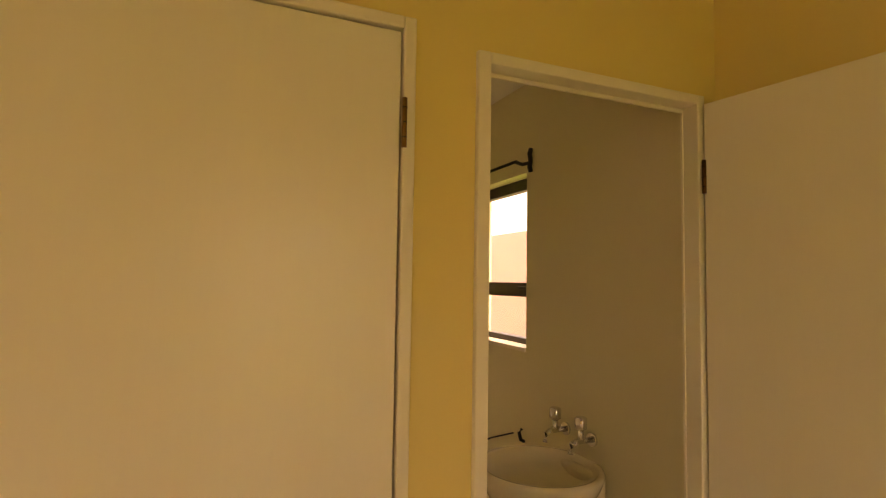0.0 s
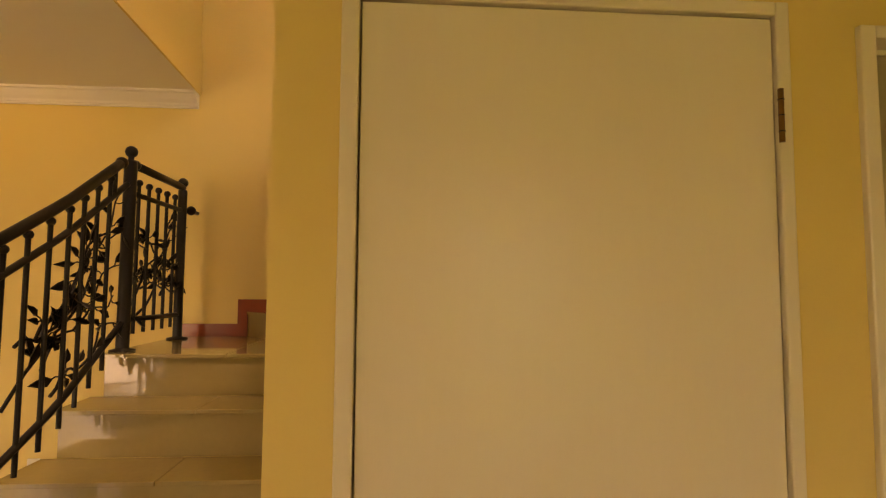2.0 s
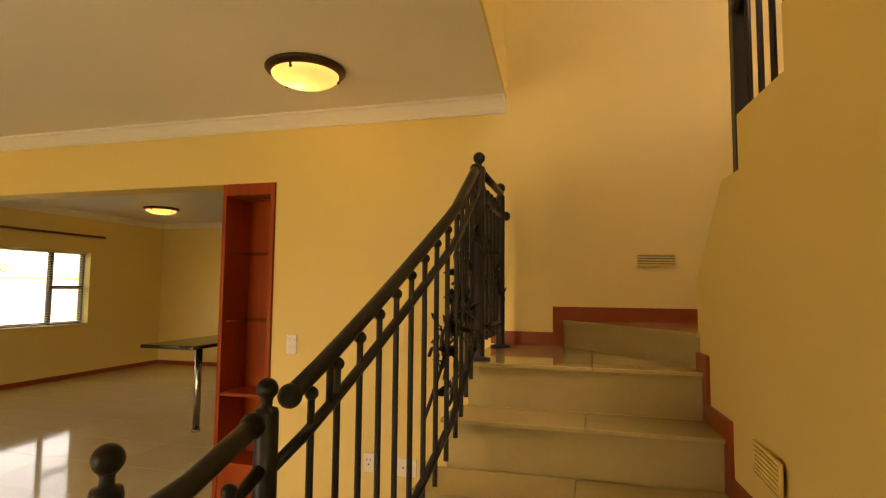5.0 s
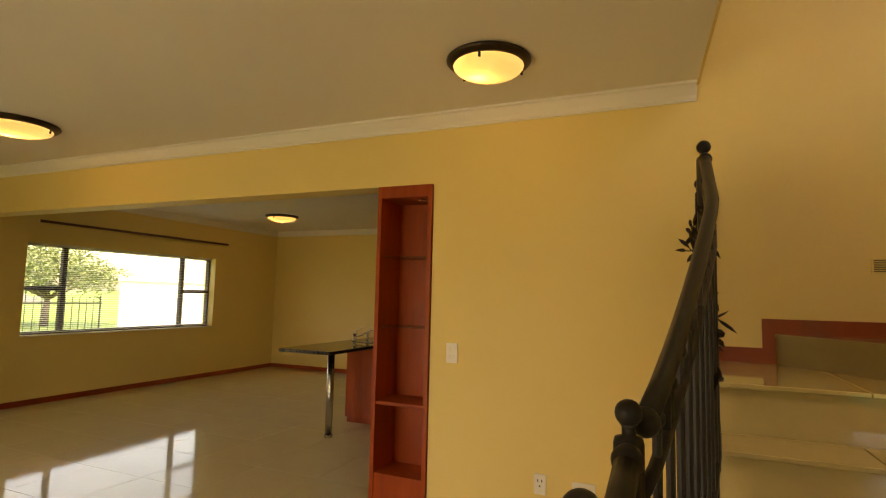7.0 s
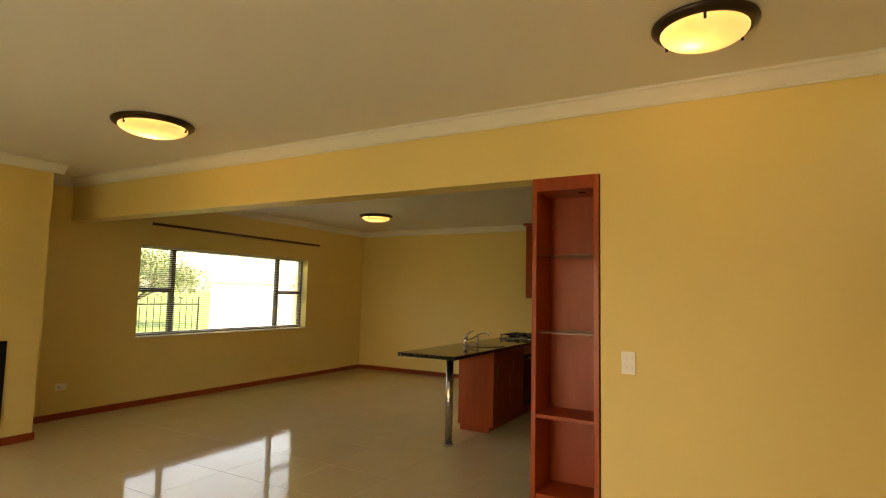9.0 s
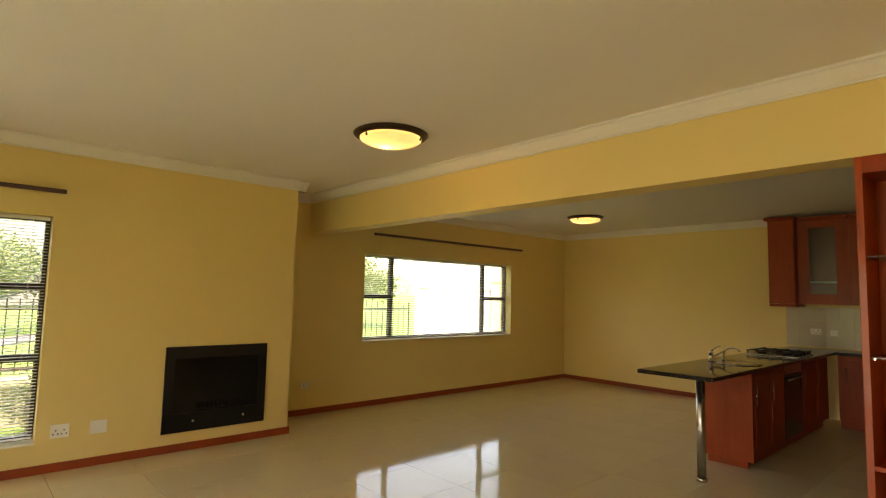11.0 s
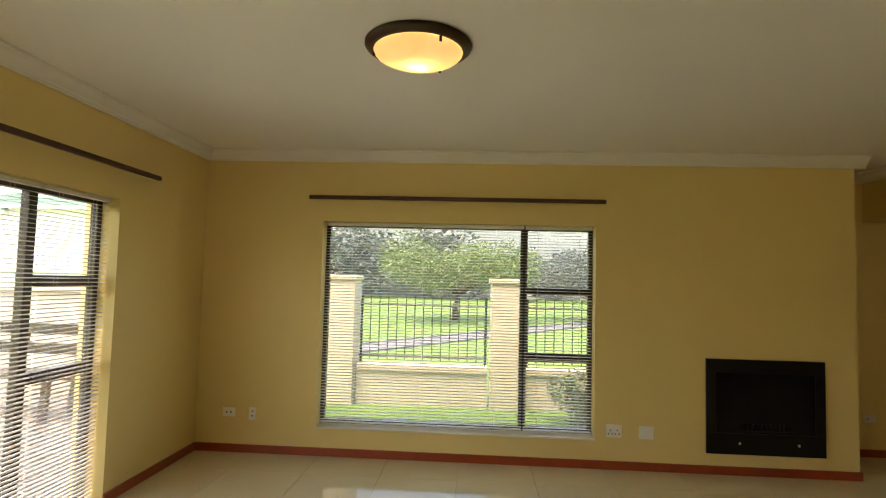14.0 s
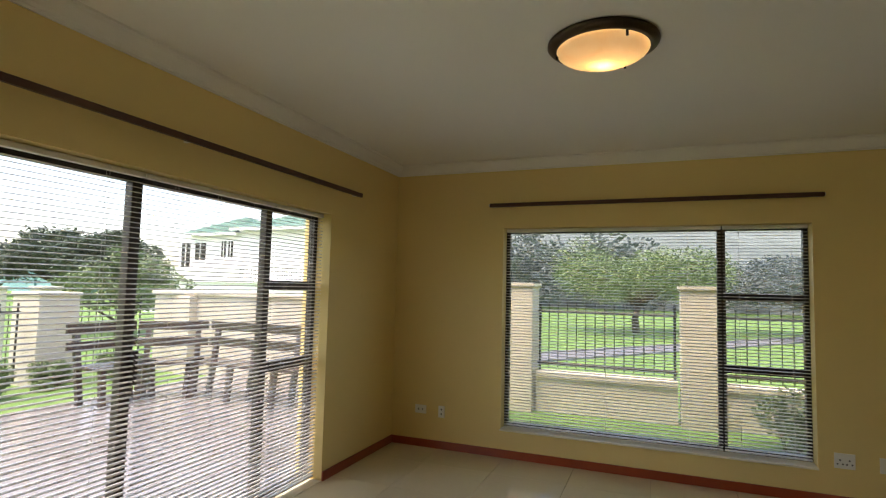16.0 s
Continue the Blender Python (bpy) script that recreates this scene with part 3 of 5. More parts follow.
stair_skirt("baseboard_stair", [(-0.78, ZL), (-0.352, ZL), (-0.352, ZW), (0.405, ZW), (0.405, ZW + 0.075), (-0.412, ZW + 0.075), (-0.412, ZL + 0.075), (-0.78, ZL + 0.075)], "y", YB - 0.014, YB)
low, up = [], []
for i in range(6):
    y0 = Y1 + TREAD * i
    low += [(y0, RISE * i), (y0, RISE * (i + 1))]
    up += [(y0 - 0.06, RISE * i + 0.07), (y0 - 0.06, RISE * (i + 1) + 0.07)]
low += [(3.55, ZL)]
up += [(3.55, ZL + 0.07)]
stair_skirt("baseboard_stair_side", low + up[::-1], "x", XS - 0.014, XS)


# ---- wrought iron balustrade ----
bal = thing("balustrade", (-0.72, 3.44, ZL), "black wrought iron balustrade with leaf scrolls", "balustrade")


def newel(x, y, z0, z1, r=0.032, parent=bal):
    h = z1 - z0
    n = part("newel_post", lathe([(0.056, 0.0), (0.056, 0.008), (r * 1.05, 0.014), (r, 0.02), (r, h - 0.098), (r * 0.9, h - 0.088), (r * 0.45, h - 0.084), (r * 0.45, h - 0.07), (r * 0.6, h - 0.064)], (x, y, z0), 16), IRON, parent)
    part("ball_finial", ball((x, y, z1 - 0.045), 0.0285 if z0 > 0 else 0.0245), IRON, n)
    return n


newel(-0.705, 3.545, ZL, 2.131, 0.029)
newel(-0.695, 4.13, ZL, 2.094, 0.025)
newel(-0.907, 2.147, 0, 1.285, 0.027)
newel(-0.93, 1.757, 0, 1.245, 0.025)


def incline(zoff, s0, s1, n=14):
    return [(*railpath(s0 + (s1 - s0) * i / n).xy, zoff + 0.88 * (s0 + (s1 - s0) * i / n)) for i in range(n + 1)]


part("handrail", tube(incline(1.183, 0.037, 0.945), 0.0215, 12), IRON, bal)
part("handrail_end", ball(incline(1.183, 0.037, 0.945)[-1], 0.027), IRON, bal)
part("handrail_end", ball(incline(1.183, 0.037, 0.945)[0], 0.029), IRON, bal)
part("middle_rail", tube(incline(1.055, 0.0, 1.0), 0.0145, 8), IRON, bal)
part("bottom_rail", tube(incline(0.40, 0.0, 1.0), 0.0145, 8), IRON, bal)
bal_s = [0.084 + 0.0666 * i for i in range(13)]
for s in bal_s:
    p = railpath(s)
    zt = 1.136 + 0.892 * s
    zb = 0.30 + 0.88 * s
    b_ = part("baluster", tube([(p.x, p.y, zb), (p.x, p.y, zt)], 0.0095, 8, flat=True), IRON, bal)
    part("baluster_knob", ball((p.x, p.y, zt), 0.0175, seg=10), IRON, b_)
for s in (0.13, 0.91):
    p = railpath(s)
    part("rail_strut", tube([(p.x, p.y, 1.055 + 0.88 * s), (p.x, p.y, 1.20 + 0.88 * s)], 0.010, 8), IRON, bal)
# landing panel
part("landing_handrail", tube([(-0.705, 3.59, 2.03), (-0.695, 4.13, 2.02)], 0.02, 12), IRON, bal)
part("landing_handrail_end", ball((-0.705, 3.59, 2.03), 0.025), IRON, bal)
part("landing_middle_rail", tube([(-0.705, 3.545, 1.89), (-0.695, 4.13, 1.885)], 0.013, 8), IRON, bal)
part("landing_bottom_rail", tube([(-0.705, 3.545, 1.285), (-0.695, 4.13, 1.28)], 0.013, 8), IRON, bal)
for i in range(5):
    f = (i + 0.8) / 5.6
    x_, y_ = -0.702, 3.545 + 0.585 * f
    b_ = part("landing_baluster", tube([(x_, y_, 1.215), (x_, y_, 1.95)], 0.0095, 8, flat=True), IRON, bal)
    part("baluster_knob", ball((x_, y_, 1.95), 0.0175, seg=10), IRON, b_)
part("wall_knob", ball((-0.675, 4.21, 1.895), 0.028), IRON, bal)
part("wall_tie", tube([(-0.695, 4.13, 1.89), (-0.68, YB, 1.895)], 0.012, 8), IRON, bal)


def vine(parent, f, z, rng, n_leaf, length):
    """A wavering iron stem with leaves, on the surface f(u) -> x, y."""
    pts, leaves = [], []
    for i in range(19):
        u = i / 18
        s, h = length(u)
        h += 0.035 * math.sin(u * 9 + z) + rng.uniform(-0.012, 0.012)
        p = f(s)
        pts.append(Vector((p[0] - 0.022 + 0.012 * math.sin(u * 13 + z), p[1], h)))
    stem = part("vine", tube(pts, 0.0065, 6, taper=[1.1 - 0.6 * i / 18 for i in range(19)]), IRON, parent, "curling iron vine stem")
    for i in range(n_leaf):
        k = rng.randrange(2, 18)
        base, d = pts[k], Vector((rng.uniform(-0.3, 0.3), rng.uniform(-1, 1), rng.uniform(-0.5, 1))).normalized()
        L, w_ = rng.uniform(0.05, 0.095), rng.uniform(0.013, 0.021)
        side = d.cross(Vector((1, 0, 0.2))).normalized()
        bm = bmesh.new()
        root = base + d * 0.03
        mid1, mid2 = root + d * L * 0.35, root + d * L * 0.65
        off = Vector((0.008, 0, 0))
        vs = [bm.verts.new(v) for v in (root, mid1 + side * w_ + off, mid2 + side * w_ * 0.8 + off, root + d * L, mid2 - side * w_ * 0.8 + off, mid1 - side * w_ + off, mid1 - off, mid2 - off)]
        for q in ((0, 1, 6), (1, 2, 7, 6), (2, 3, 7), (3, 4, 7), (4, 5, 6, 7), (5, 0, 6)):
            bm.faces.new([vs[j] for j in q])
        bmesh.ops.solidify(bm, geom=bm.faces[:], thickness=0.003)
        tube([base, base + d * 0.02 + side * 0.006, root + d * 0.012], 0.003, 5, bm)
        part("iron_leaf", bm, LEAFIRON, stem)


rng = random.Random(4)
rp = lambda s: (railpath(s).x, railpath(s).y)
for j in range(6):
    s0, s1, h0, h1 = [(0.52, 0.98, 1.02, 1.52), (0.62, 0.99, 1.10, 1.75), (0.55, 0.97, 1.25, 1.40), (0.7, 0.99, 1.35, 1.86), (0.66, 0.98, 1.0, 1.28), (0.6, 0.92, 1.22, 1.68)][j]
    vine(bal, rp, j * 1.7, rng, 14, lambda u, s0=s0, s1=s1, h0=h0, h1=h1: (s0 + (s1 - s0) * u, h0 + (h1 - h0) * u ** 0.8))
lp = lambda s: (-0.702, 3.545 + 0.585 * s)
for j in range(6):
    s0, s1, h0, h1 = [(0.02, 1.08, 1.40, 1.72), (0.05, 1.05, 1.50, 1.42), (0.02, 0.9, 1.28, 1.80), (0.1, 1.22, 1.62, 1.80), (0.0, 0.85, 1.75, 1.55), (0.3, 1.2, 1.32, 1.58)][j]
    vine(bal, lp, j * 2.3, rng, 11, lambda u, s0=s0, s1=s1, h0=h0, h1=h1: (s0 + (s1 - s0) * u, h0 + (h1 - h0) * u))
# lower curved rail beyond the first newel
part("curved_handrail", tube([(-0.905, 2.09, 1.17), (-0.91, 2.0, 1.137), (-0.916, 1.92, 1.107), (-0.923, 1.84, 1.09), (-0.93, 1.757, 1.085)], 0.0225, 12), IRON, bal)
part("curved_handrail_end", ball((-0.905, 2.092, 1.171), 0.028), IRON, bal)
part("curved_lower_rail", tube([(-0.905, 2.15, 1.08), (-0.915, 1.95, 0.99), (-0.927, 1.755, 0.95)], 0.0145, 8), IRON, bal)
for f in (0.3, 0.55, 0.8):
    b_ = part("baluster", tube([(-0.9 - 0.027 * f, 2.14 - 0.38 * f, 0.2), (-0.9 - 0.027 * f, 2.14 - 0.38 * f, 1.07 - 0.04 * f)], 0.0095, 8, flat=True), IRON, bal)
    part("baluster_knob", ball((-0.9 - 0.027 * f, 2.14 - 0.38 * f, 1.07 - 0.04 * f), 0.0175, seg=10), IRON, b_)

# upper flight's balustrade
ub = thing("upper_balustrade", (0.3, 3.05, 1.87), "black iron balustrade of the upper flight", "balustrade")
part("newel_post", box(0.272, 3.03, 1.86, 0.318, 3.085, 2.50, 0.006), IRON, ub)
part("ball_finial", ball((0.295, 3.057, 2.53), 0.034), IRON, ub)
for i in range(9):
    yb = 2.96 - 0.095 * i
    zb = max(z + 0.185 for y, z in STEPTOP if y > yb)
    part("baluster", tube([(0.30 + 0.064 * (2.96 - yb), yb, zb - 0.02), (0.30 + 0.064 * (2.96 - yb), yb, zb + 0.55)], 0.0095, 8), IRON, ub)
part("handrail", tube([(0.295, 3.057, 2.42), (0.35, 2.15, 3.06)], 0.028, 12), IRON, ub)


# ---- bookcase built into the wall's end ----
bc = thing("bookcase", (-2.495, YB + 0.15, 0), "tall red mahogany built-in bookcase with empty shelves", "bookcase")
bx0, bx1, by0, by1 = -2.703, -2.292, YB - 0.012, YB + 0.29
for x0, x1 in ((bx0, bx0 + 0.03), (bx1 - 0.03, bx1)):
    part("side_panel", box(x0, by0, 0, x1, by1, ZB - 0.002, 0.002), REDWOOD, bc)
part("back_panel", box(bx0 + 0.03, by1 - 0.015, 0, bx1 - 0.03, by1, ZB - 0.002), REDWOOD, bc)
part("top_fascia", box(bx0 + 0.03, by0, ZB - 0.085, bx1 - 0.03, by1 - 0.015, ZB - 0.002, 0.002), REDWOOD, bc)
part("plinth", box(bx0 + 0.03, by0 + 0.01, 0, bx1 - 0.03, by1 - 0.015, 0.27, 0.002), REDWOOD, bc)
part("shelf", box(bx0 + 0.03, by0 + 0.004, 0.715, bx1 - 0.03, by1 - 0.015, 0.737, 0.002), REDWOOD, bc)
for z in (1.225, 1.70):
    g = part("glass_shelf", box(bx0 + 0.032, by0 + 0.02, z, bx1 - 0.032, by1 - 0.017, z + 0.008, 0.001), FROST, bc, "thin clear glass shelf")
part("downlight", lathe([(0.02, 0), (0.026, -0.003), (0.026, 0)], (-2.42, YB + 0.1, ZB - 0.086), 16), CHROME, bc)
part("shelf_pin", box(bx0 + 0.03, by0 + 0.05, 1.215, bx0 + 0.042, by0 + 0.06, 1.225), CHROME, bc)


# ---- ceiling lamps ----
def ceiling_lamp(x, y, power, r=0.255):
    top = ZC
    t = thing("ceiling_lamp", (x, y, ZC), "lit alabaster glass bowl lamp with bronze rim", "ceiling lamp", "ceiling lamps")
    part("rim", lathe([(r * 0.80, -0.034), (r * 0.84, -0.038), (r * 0.90, -0.034), (r * 0.97, -0.022), (r, -0.014), (r, -0.006), (r * 0.97, 0.0)], (x, y, top), 56), LAMPRIM, t)
    prof = [(r * 0.835 * math.cos(a), -0.034 - 0.062 * math.sin(a)) for a in [math.pi / 2 * (1 - i / 10) for i in range(11)]]
    g = part("glass_bowl", lathe(prof, (x, y, top), 56), LAMPGLASS, t, "glowing amber marbled glass bowl")
    g.visible_shadow = False
    for k in range(3):
        a = 0.6 + k * 2.094
        cx, cy = x + 0.825 * r * math.cos(a), y + 0.825 * r * math.sin(a)
        part("clip", box(cx - 0.006, cy - 0.006, top - 0.062, cx + 0.006, cy + 0.006, top - 0.034, 0.002), BLACKM, t)
    ld = bpy.data.lights.new("bulb", "POINT")
    ld.energy, ld.color, ld.shadow_soft_size = power, LAMP_COLOR, 0.03
    bulb = new("bulb", ld)
    bulb.location = (x - 0.05, y, top - 0.038)


ceiling_lamp(-1.68, 3.62, LAMP_W * 0.5, 0.215)
ceiling_lamp(-5.29, 3.43, LAMP_W, 0.275)
ceiling_lamp(-5.29, 0.362, LAMP_W)
ceiling_lamp(-6.48, 7.82, LAMP_W)

# ---- fireplace ----
fp = thing("fireplace", (XW, 3.06, 0.17), "black built-in gas fireplace with glass front", "fireplace")
fa, fb, fc, fd = 2.588, 3.536, 0.17, 0.942
for q in ((fa, fc, fb, fc + 0.17), (fa, fd - 0.11, fb, fd), (fa, fc + 0.17, fa + 0.08, fd - 0.11), (fb - 0.08, fc + 0.17, fb, fd - 0.11)):
    part("surround", box(XW - 0.02, q[0], q[1], XW + 0.018, q[2], q[3], 0.001, 1), BLACKM, fp)
part("glass_front", box(XW + 0.002, fa + 0.08, fc + 0.17, XW + 0.008, fb - 0.08, fd - 0.11), BLACK, fp)
part("grate", boxes([(XW + 0.008, fa + 0.3 + 0.035 * i, fc + 0.19, XW + 0.014, fa + 0.315 + 0.035 * i, fc + 0.25) for i in range(11)] + [(XW + 0.008, fa + 0.25, fc + 0.185, XW + 0.015, fb - 0.25, fc + 0.195)]), BLACKM, fp)
for y in (fa + 0.26, fb - 0.22):
    part("control_knob", lathe([(0.012, 0), (0.012, 0.014), (0.005, 0.02)], (XW + 0.025, y, fc + 0.085), 12), CHROME, fp, "small bright control knob")


# ---- sockets and switches ----
def plate(axis, pos, side, u, z, w, h, holes, label, name="wall_socket"):
    a, b = sorted((pos, pos + side * 0.009))
    bx = lambda u0, z0, u1, z1, d0, d1: (box(*sorted((pos + side * d0, pos + side * d1))[:1], u0, z0, sorted((pos + side * d0, pos + side * d1))[1], u1, z1, 0.001) if axis == "x"
                                         else box(u0, sorted((pos + side * d0, pos + side * d1))[0], z0, u1, sorted((pos + side * d0, pos + side * d1))[1], z1, 0.001))
    base = (pos, u, z) if axis == "x" else (u, pos, z)
    t = thing(name, base, label, "socket" if holes else "switch")
    part("cover_plate", bx(u - w / 2, z - h / 2, u + w / 2, z + h / 2, 0.0, 0.009), WHITEPL, t)
    for hu, hz, hw, hh in holes:
        part("pin_hole", bx(u + hu - hw / 2, z + hz - hh / 2, u + hu + hw / 2, z + hz + hh / 2, 0.0085, 0.0098), BLACKM, t)
    return t


three = lambda u, z: [(u, z + 0.018, 0.010, 0.010), (u - 0.016, z - 0.01, 0.010, 0.010), (u + 0.016, z - 0.01, 0.010, 0.010)]
plate("x", XW, 1, 1.84, 0.315, 0.125, 0.105, three(-0.028, -0.012) + three(0.028, -0.012), "white double power socket above skirting")
plate("x", XW, 1, 2.105, 0.312, 0.12, 0.105, [], "white blank wall plate above skirting", "blank_plate")
plate("x", XW, 1, -1.46, 0.34, 0.11, 0.075, [(-0.02, 0, 0.012, 0.012), (0.02, 0, 0.012, 0.012)], "cream wall socket near room corner")
plate("x", XW, 1, -1.25, 0.335, 0.06, 0.105, [(0, 0.02, 0.012, 0.012), (0, -0.02, 0.012, 0.012)], "small cream television socket")
plate("y", YB, -1, -2.13, 1.085, 0.075, 0.125, [], "white four-way light switch", "light_switch")
for i, (u, z) in enumerate(((-0.016, 0.026), (0.016, 0.026), (-0.016, -0.026), (0.016, -0.026))):
    sw = [o for o in scene.objects if o.name.startswith("light_switch")][0]
    part("rocker", box(-2.13 + u - 0.008, YB - 0.013, 1.085 + z - 0.012, -2.13 + u + 0.008, YB - 0.0085, 1.085 + z + 0.012, 0.001), WHITEPL, sw)
plate("y", YB, -1, -1.56, 0.365, 0.07, 0.115, [(-0.012, 0.02, 0.006, 0.014), (0.012, 0.02, 0.006, 0.014), (0, -0.01, 0.01, 0.01)], "white upright power socket on wall")
plate("y", YB, -1, -1.31, 0.355, 0.13, 0.105, [(-0.02, 0, 0.01, 0.01), (0.02, 0, 0.01, 0.01)], "white double power socket on wall")
plate("x", XR, 1, 4.35, 0.35, 0.11, 0.075, [(-0.02, 0, 0.012, 0.012)], "cream wall socket in dining recess")


def vent(axis, pos, side, u, z, w, h, label, mat):
    base = (pos, u, z) if axis == "x" else (u, pos, z)
    t = thing("wall_vent", base, label, "vent")
    def slab(u0, z0, u1, z1, d, m, name):
        a, b = sorted((pos, pos + side * d))
        part(name, box(a, u0, z0, b, u1, z1, 0.001) if axis == "x" else box(u0, a, z0, u1, b, z1, 0.001), m, t)
    slab(u - w / 2, z - h / 2, u + w / 2, z + h / 2, 0.004, BLACKM if axis == "y" else mat, "backing")
    for zz in (z - h / 2, z + h / 2 - 0.008):
        slab(u - w / 2, zz, u + w / 2, zz + 0.008, 0.012, mat, "frame")
    for uu in (u - w / 2, u + w / 2 - 0.008):
        slab(uu, z - h / 2 + 0.008, uu + 0.008, z + h / 2 - 0.008, 0.012, mat, "frame")
    n = 6
    for i in range(n):
        zz = z - h / 2 + 0.012 + i * (h - 0.02) / n
        slab(u - w / 2 + 0.008, zz, u + w / 2 - 0.008, zz + (h - 0.02) / n * 0.55, 0.01, mat, "slat")


vent("y", YB, -1, 0.165, 1.637, 0.215, 0.075, "cream louvred air vent on wall", PLASTER)
vent("x", XS - 0.058, -1, 2.82, 0.965, 0.24, 0.10, "cream louvred air vent beside the stairs", PLASTER)

# ---- kitchen ----
PX0, PX1, PY0 = -4.41, -3.80, 5.40
wt = thing("worktop", (-4.1, 7.5, 0.87), "polished black granite worktop on peninsula and wall units", "worktop")
part("peninsula_slab", box(PX0, PY0, 0.865, PX1, YN - 0.002, 0.9, 0.006, 3), GRANITE, wt)
part("wall_slab", box(PX1 + 0.002, YN - 0.60, 0.865, -0.92, YN - 0.002, 0.9, 0.006, 3), GRANITE, wt)
leg = part("leg", lathe([(0.035, 0.0), (0.035, 0.863)], (-4.06, 5.80, 0.001), 24), STEEL, wt, "round brushed steel leg")
part("foot", lathe([(0.043, 0), (0.043, 0.02), (0.037, 0.026)], (-4.06, 5.80, 0), 24), STEEL, leg)


def base_unit(y0, y1, n_doors, oven=False):
    t = thing("kitchen_cabinet", (-4.09, (y0 + y1) / 2, 0), "black built-in oven in red mahogany unit" if oven else "red mahogany base cabinet under worktop", "cabinet", "peninsula base units")
    part("body", box(-4.29, y0, 0.10, -3.905, y1, 0.863, 0.002), REDWOOD, t)
    part("plinth", box(-4.27, y0 + 0.002, 0.0, -3.95, y1 - 0.002, 0.10), REDWOOD, t)
    w_ = (y1 - y0) / n_doors
    for k in range(n_doors):
        a, b = y0 + k * w_ + 0.003, y0 + (k + 1) * w_ - 0.003
        d_ = part("oven_door" if oven else "door", box(-3.905, a, 0.11, -3.885, b, 0.74 if oven else 0.855, 0.003), BLACK if oven else REDWOOD, t)
        if oven:
            part("control_panel", box(-3.905, a, 0.75, -3.885, b, 0.855, 0.003), STEEL, t)
            part("handle", tube([(-3.86, a + 0.05, 0.70), (-3.86, b - 0.05, 0.70)], 0.009, 8), STEEL, d_)
        else:
            part("panel", box(-3.886, a + 0.06, 0.17, -3.880, b - 0.06, 0.795, 0.004), REDWOOD, d_)
            part("handle", tube([(-3.862, a + 0.04, 0.55), (-3.862, a + 0.04, 0.72)], 0.006, 8), STEEL, d_)


part_end = thing("cabinet_end_panel", (-4.09, 6.48, 0), "plain red mahogany end panel of peninsula", "panel")
part("board", box(-4.295, 6.455, 0.06, -3.88, 6.478, 0.863, 0.002), REDWOOD, part_end)
part("plinth", box(-4.27, 6.46, 0, -3.93, 6.478, 0.06), REDWOOD, part_end)
base_unit(6.48, 7.38, 2)
base_unit(7.382, 7.98, 1, True)
base_unit(7.982, 9.05, 2)
t = thing("kitchen_cabinet", (-2.4, YN - 0.3, 0), "red mahogany base cabinets along kitchen wall", "cabinet")
part("body", box(-3.79, YN - 0.56, 0.10, -0.92, YN - 0.004, 0.863), REDWOOD, t)
part("plinth", box(-3.79, YN - 0.5, 0.0, -0.92, YN - 0.004, 0.10), REDWOOD, t)
for k in range(5):
    a = -3.74 + k * 0.56
    d_ = part("door", box(a, YN - 0.58, 0.11, a + 0.55, YN - 0.56, 0.855, 0.003), REDWOOD, t)
    part("panel", box(a + 0.06, YN - 0.586, 0.17, a + 0.49, YN - 0.579, 0.795, 0.004), REDWOOD, d_)
    part("handle", tube([(a + 0.04, YN - 0.605, 0.55), (a + 0.04, YN - 0.605, 0.72)], 0.006, 8), STEEL, d_)
# wall units
t = thing("wall_cabinet", (-4.38, YN - 0.25, 1.45), "red mahogany corner wall cabinet with cornice", "cabinet", "kitchen wall units")
part("body", box(-4.55, YN - 0.42, 1.47, -4.24, YN - 0.003, 2.58, 0.003), REDWOOD, t)
part("crown", box(-4.59, YN - 0.46, 2.58, -4.22, YN - 0.003, 2.62, 0.012), REDWOOD, t)
part("pelmet", box(-4.55, YN - 0.42, 1.43, -4.24, YN - 0.003, 1.468, 0.004), REDWOOD, t)
part("door", box(-4.545, YN - 0.44, 1.48, -4.245, YN - 0.421, 2.57, 0.003), REDWOOD, t)
for k in range(3):
    a = -4.236 + k * 0.56
    t = thing("wall_cabinet", (a + 0.28, YN - 0.16, 1.45), "red mahogany wall cabinet with frosted glass door", "cabinet", "kitchen wall units")
    part("body", boxes([(a, YN - 0.30, 1.47, a + 0.018, YN - 0.003, 2.56), (a + 0.54, YN - 0.30, 1.47, a + 0.558, YN - 0.003, 2.56), (a + 0.018, YN - 0.30, 1.47, a + 0.54, YN - 0.003, 1.49), (a + 0.018, YN - 0.30, 2.54, a + 0.54, YN - 0.003, 2.56), (a + 0.018, YN - 0.02, 1.49, a + 0.54, YN - 0.003, 2.54)]), REDWOOD, t)
    part("crown", box(a, YN - 0.34, 2.56, a + 0.558, YN - 0.003, 2.61, 0.012), REDWOOD, t)
    d_ = part("door", boxes([(a, YN - 0.32, 1.47, a + 0.13, YN - 0.301, 2.56), (a + 0.42, YN - 0.32, 1.47, a + 0.558, YN - 0.301, 2.56), (a + 0.13, YN - 0.32, 1.47, a + 0.42, YN - 0.301, 1.60), (a + 0.13, YN - 0.32, 2.46, a + 0.42, YN - 0.301, 2.56)]), REDWOOD, t)
    g = part("glass_panel", box(a + 0.13, YN - 0.314, 1.60, a + 0.42, YN - 0.308, 2.46), FROST, d_)
    part("shelf", box(a + 0.02, YN - 0.28, 1.75, a + 0.54, YN - 0.02, 1.766), WHITEPL, t)
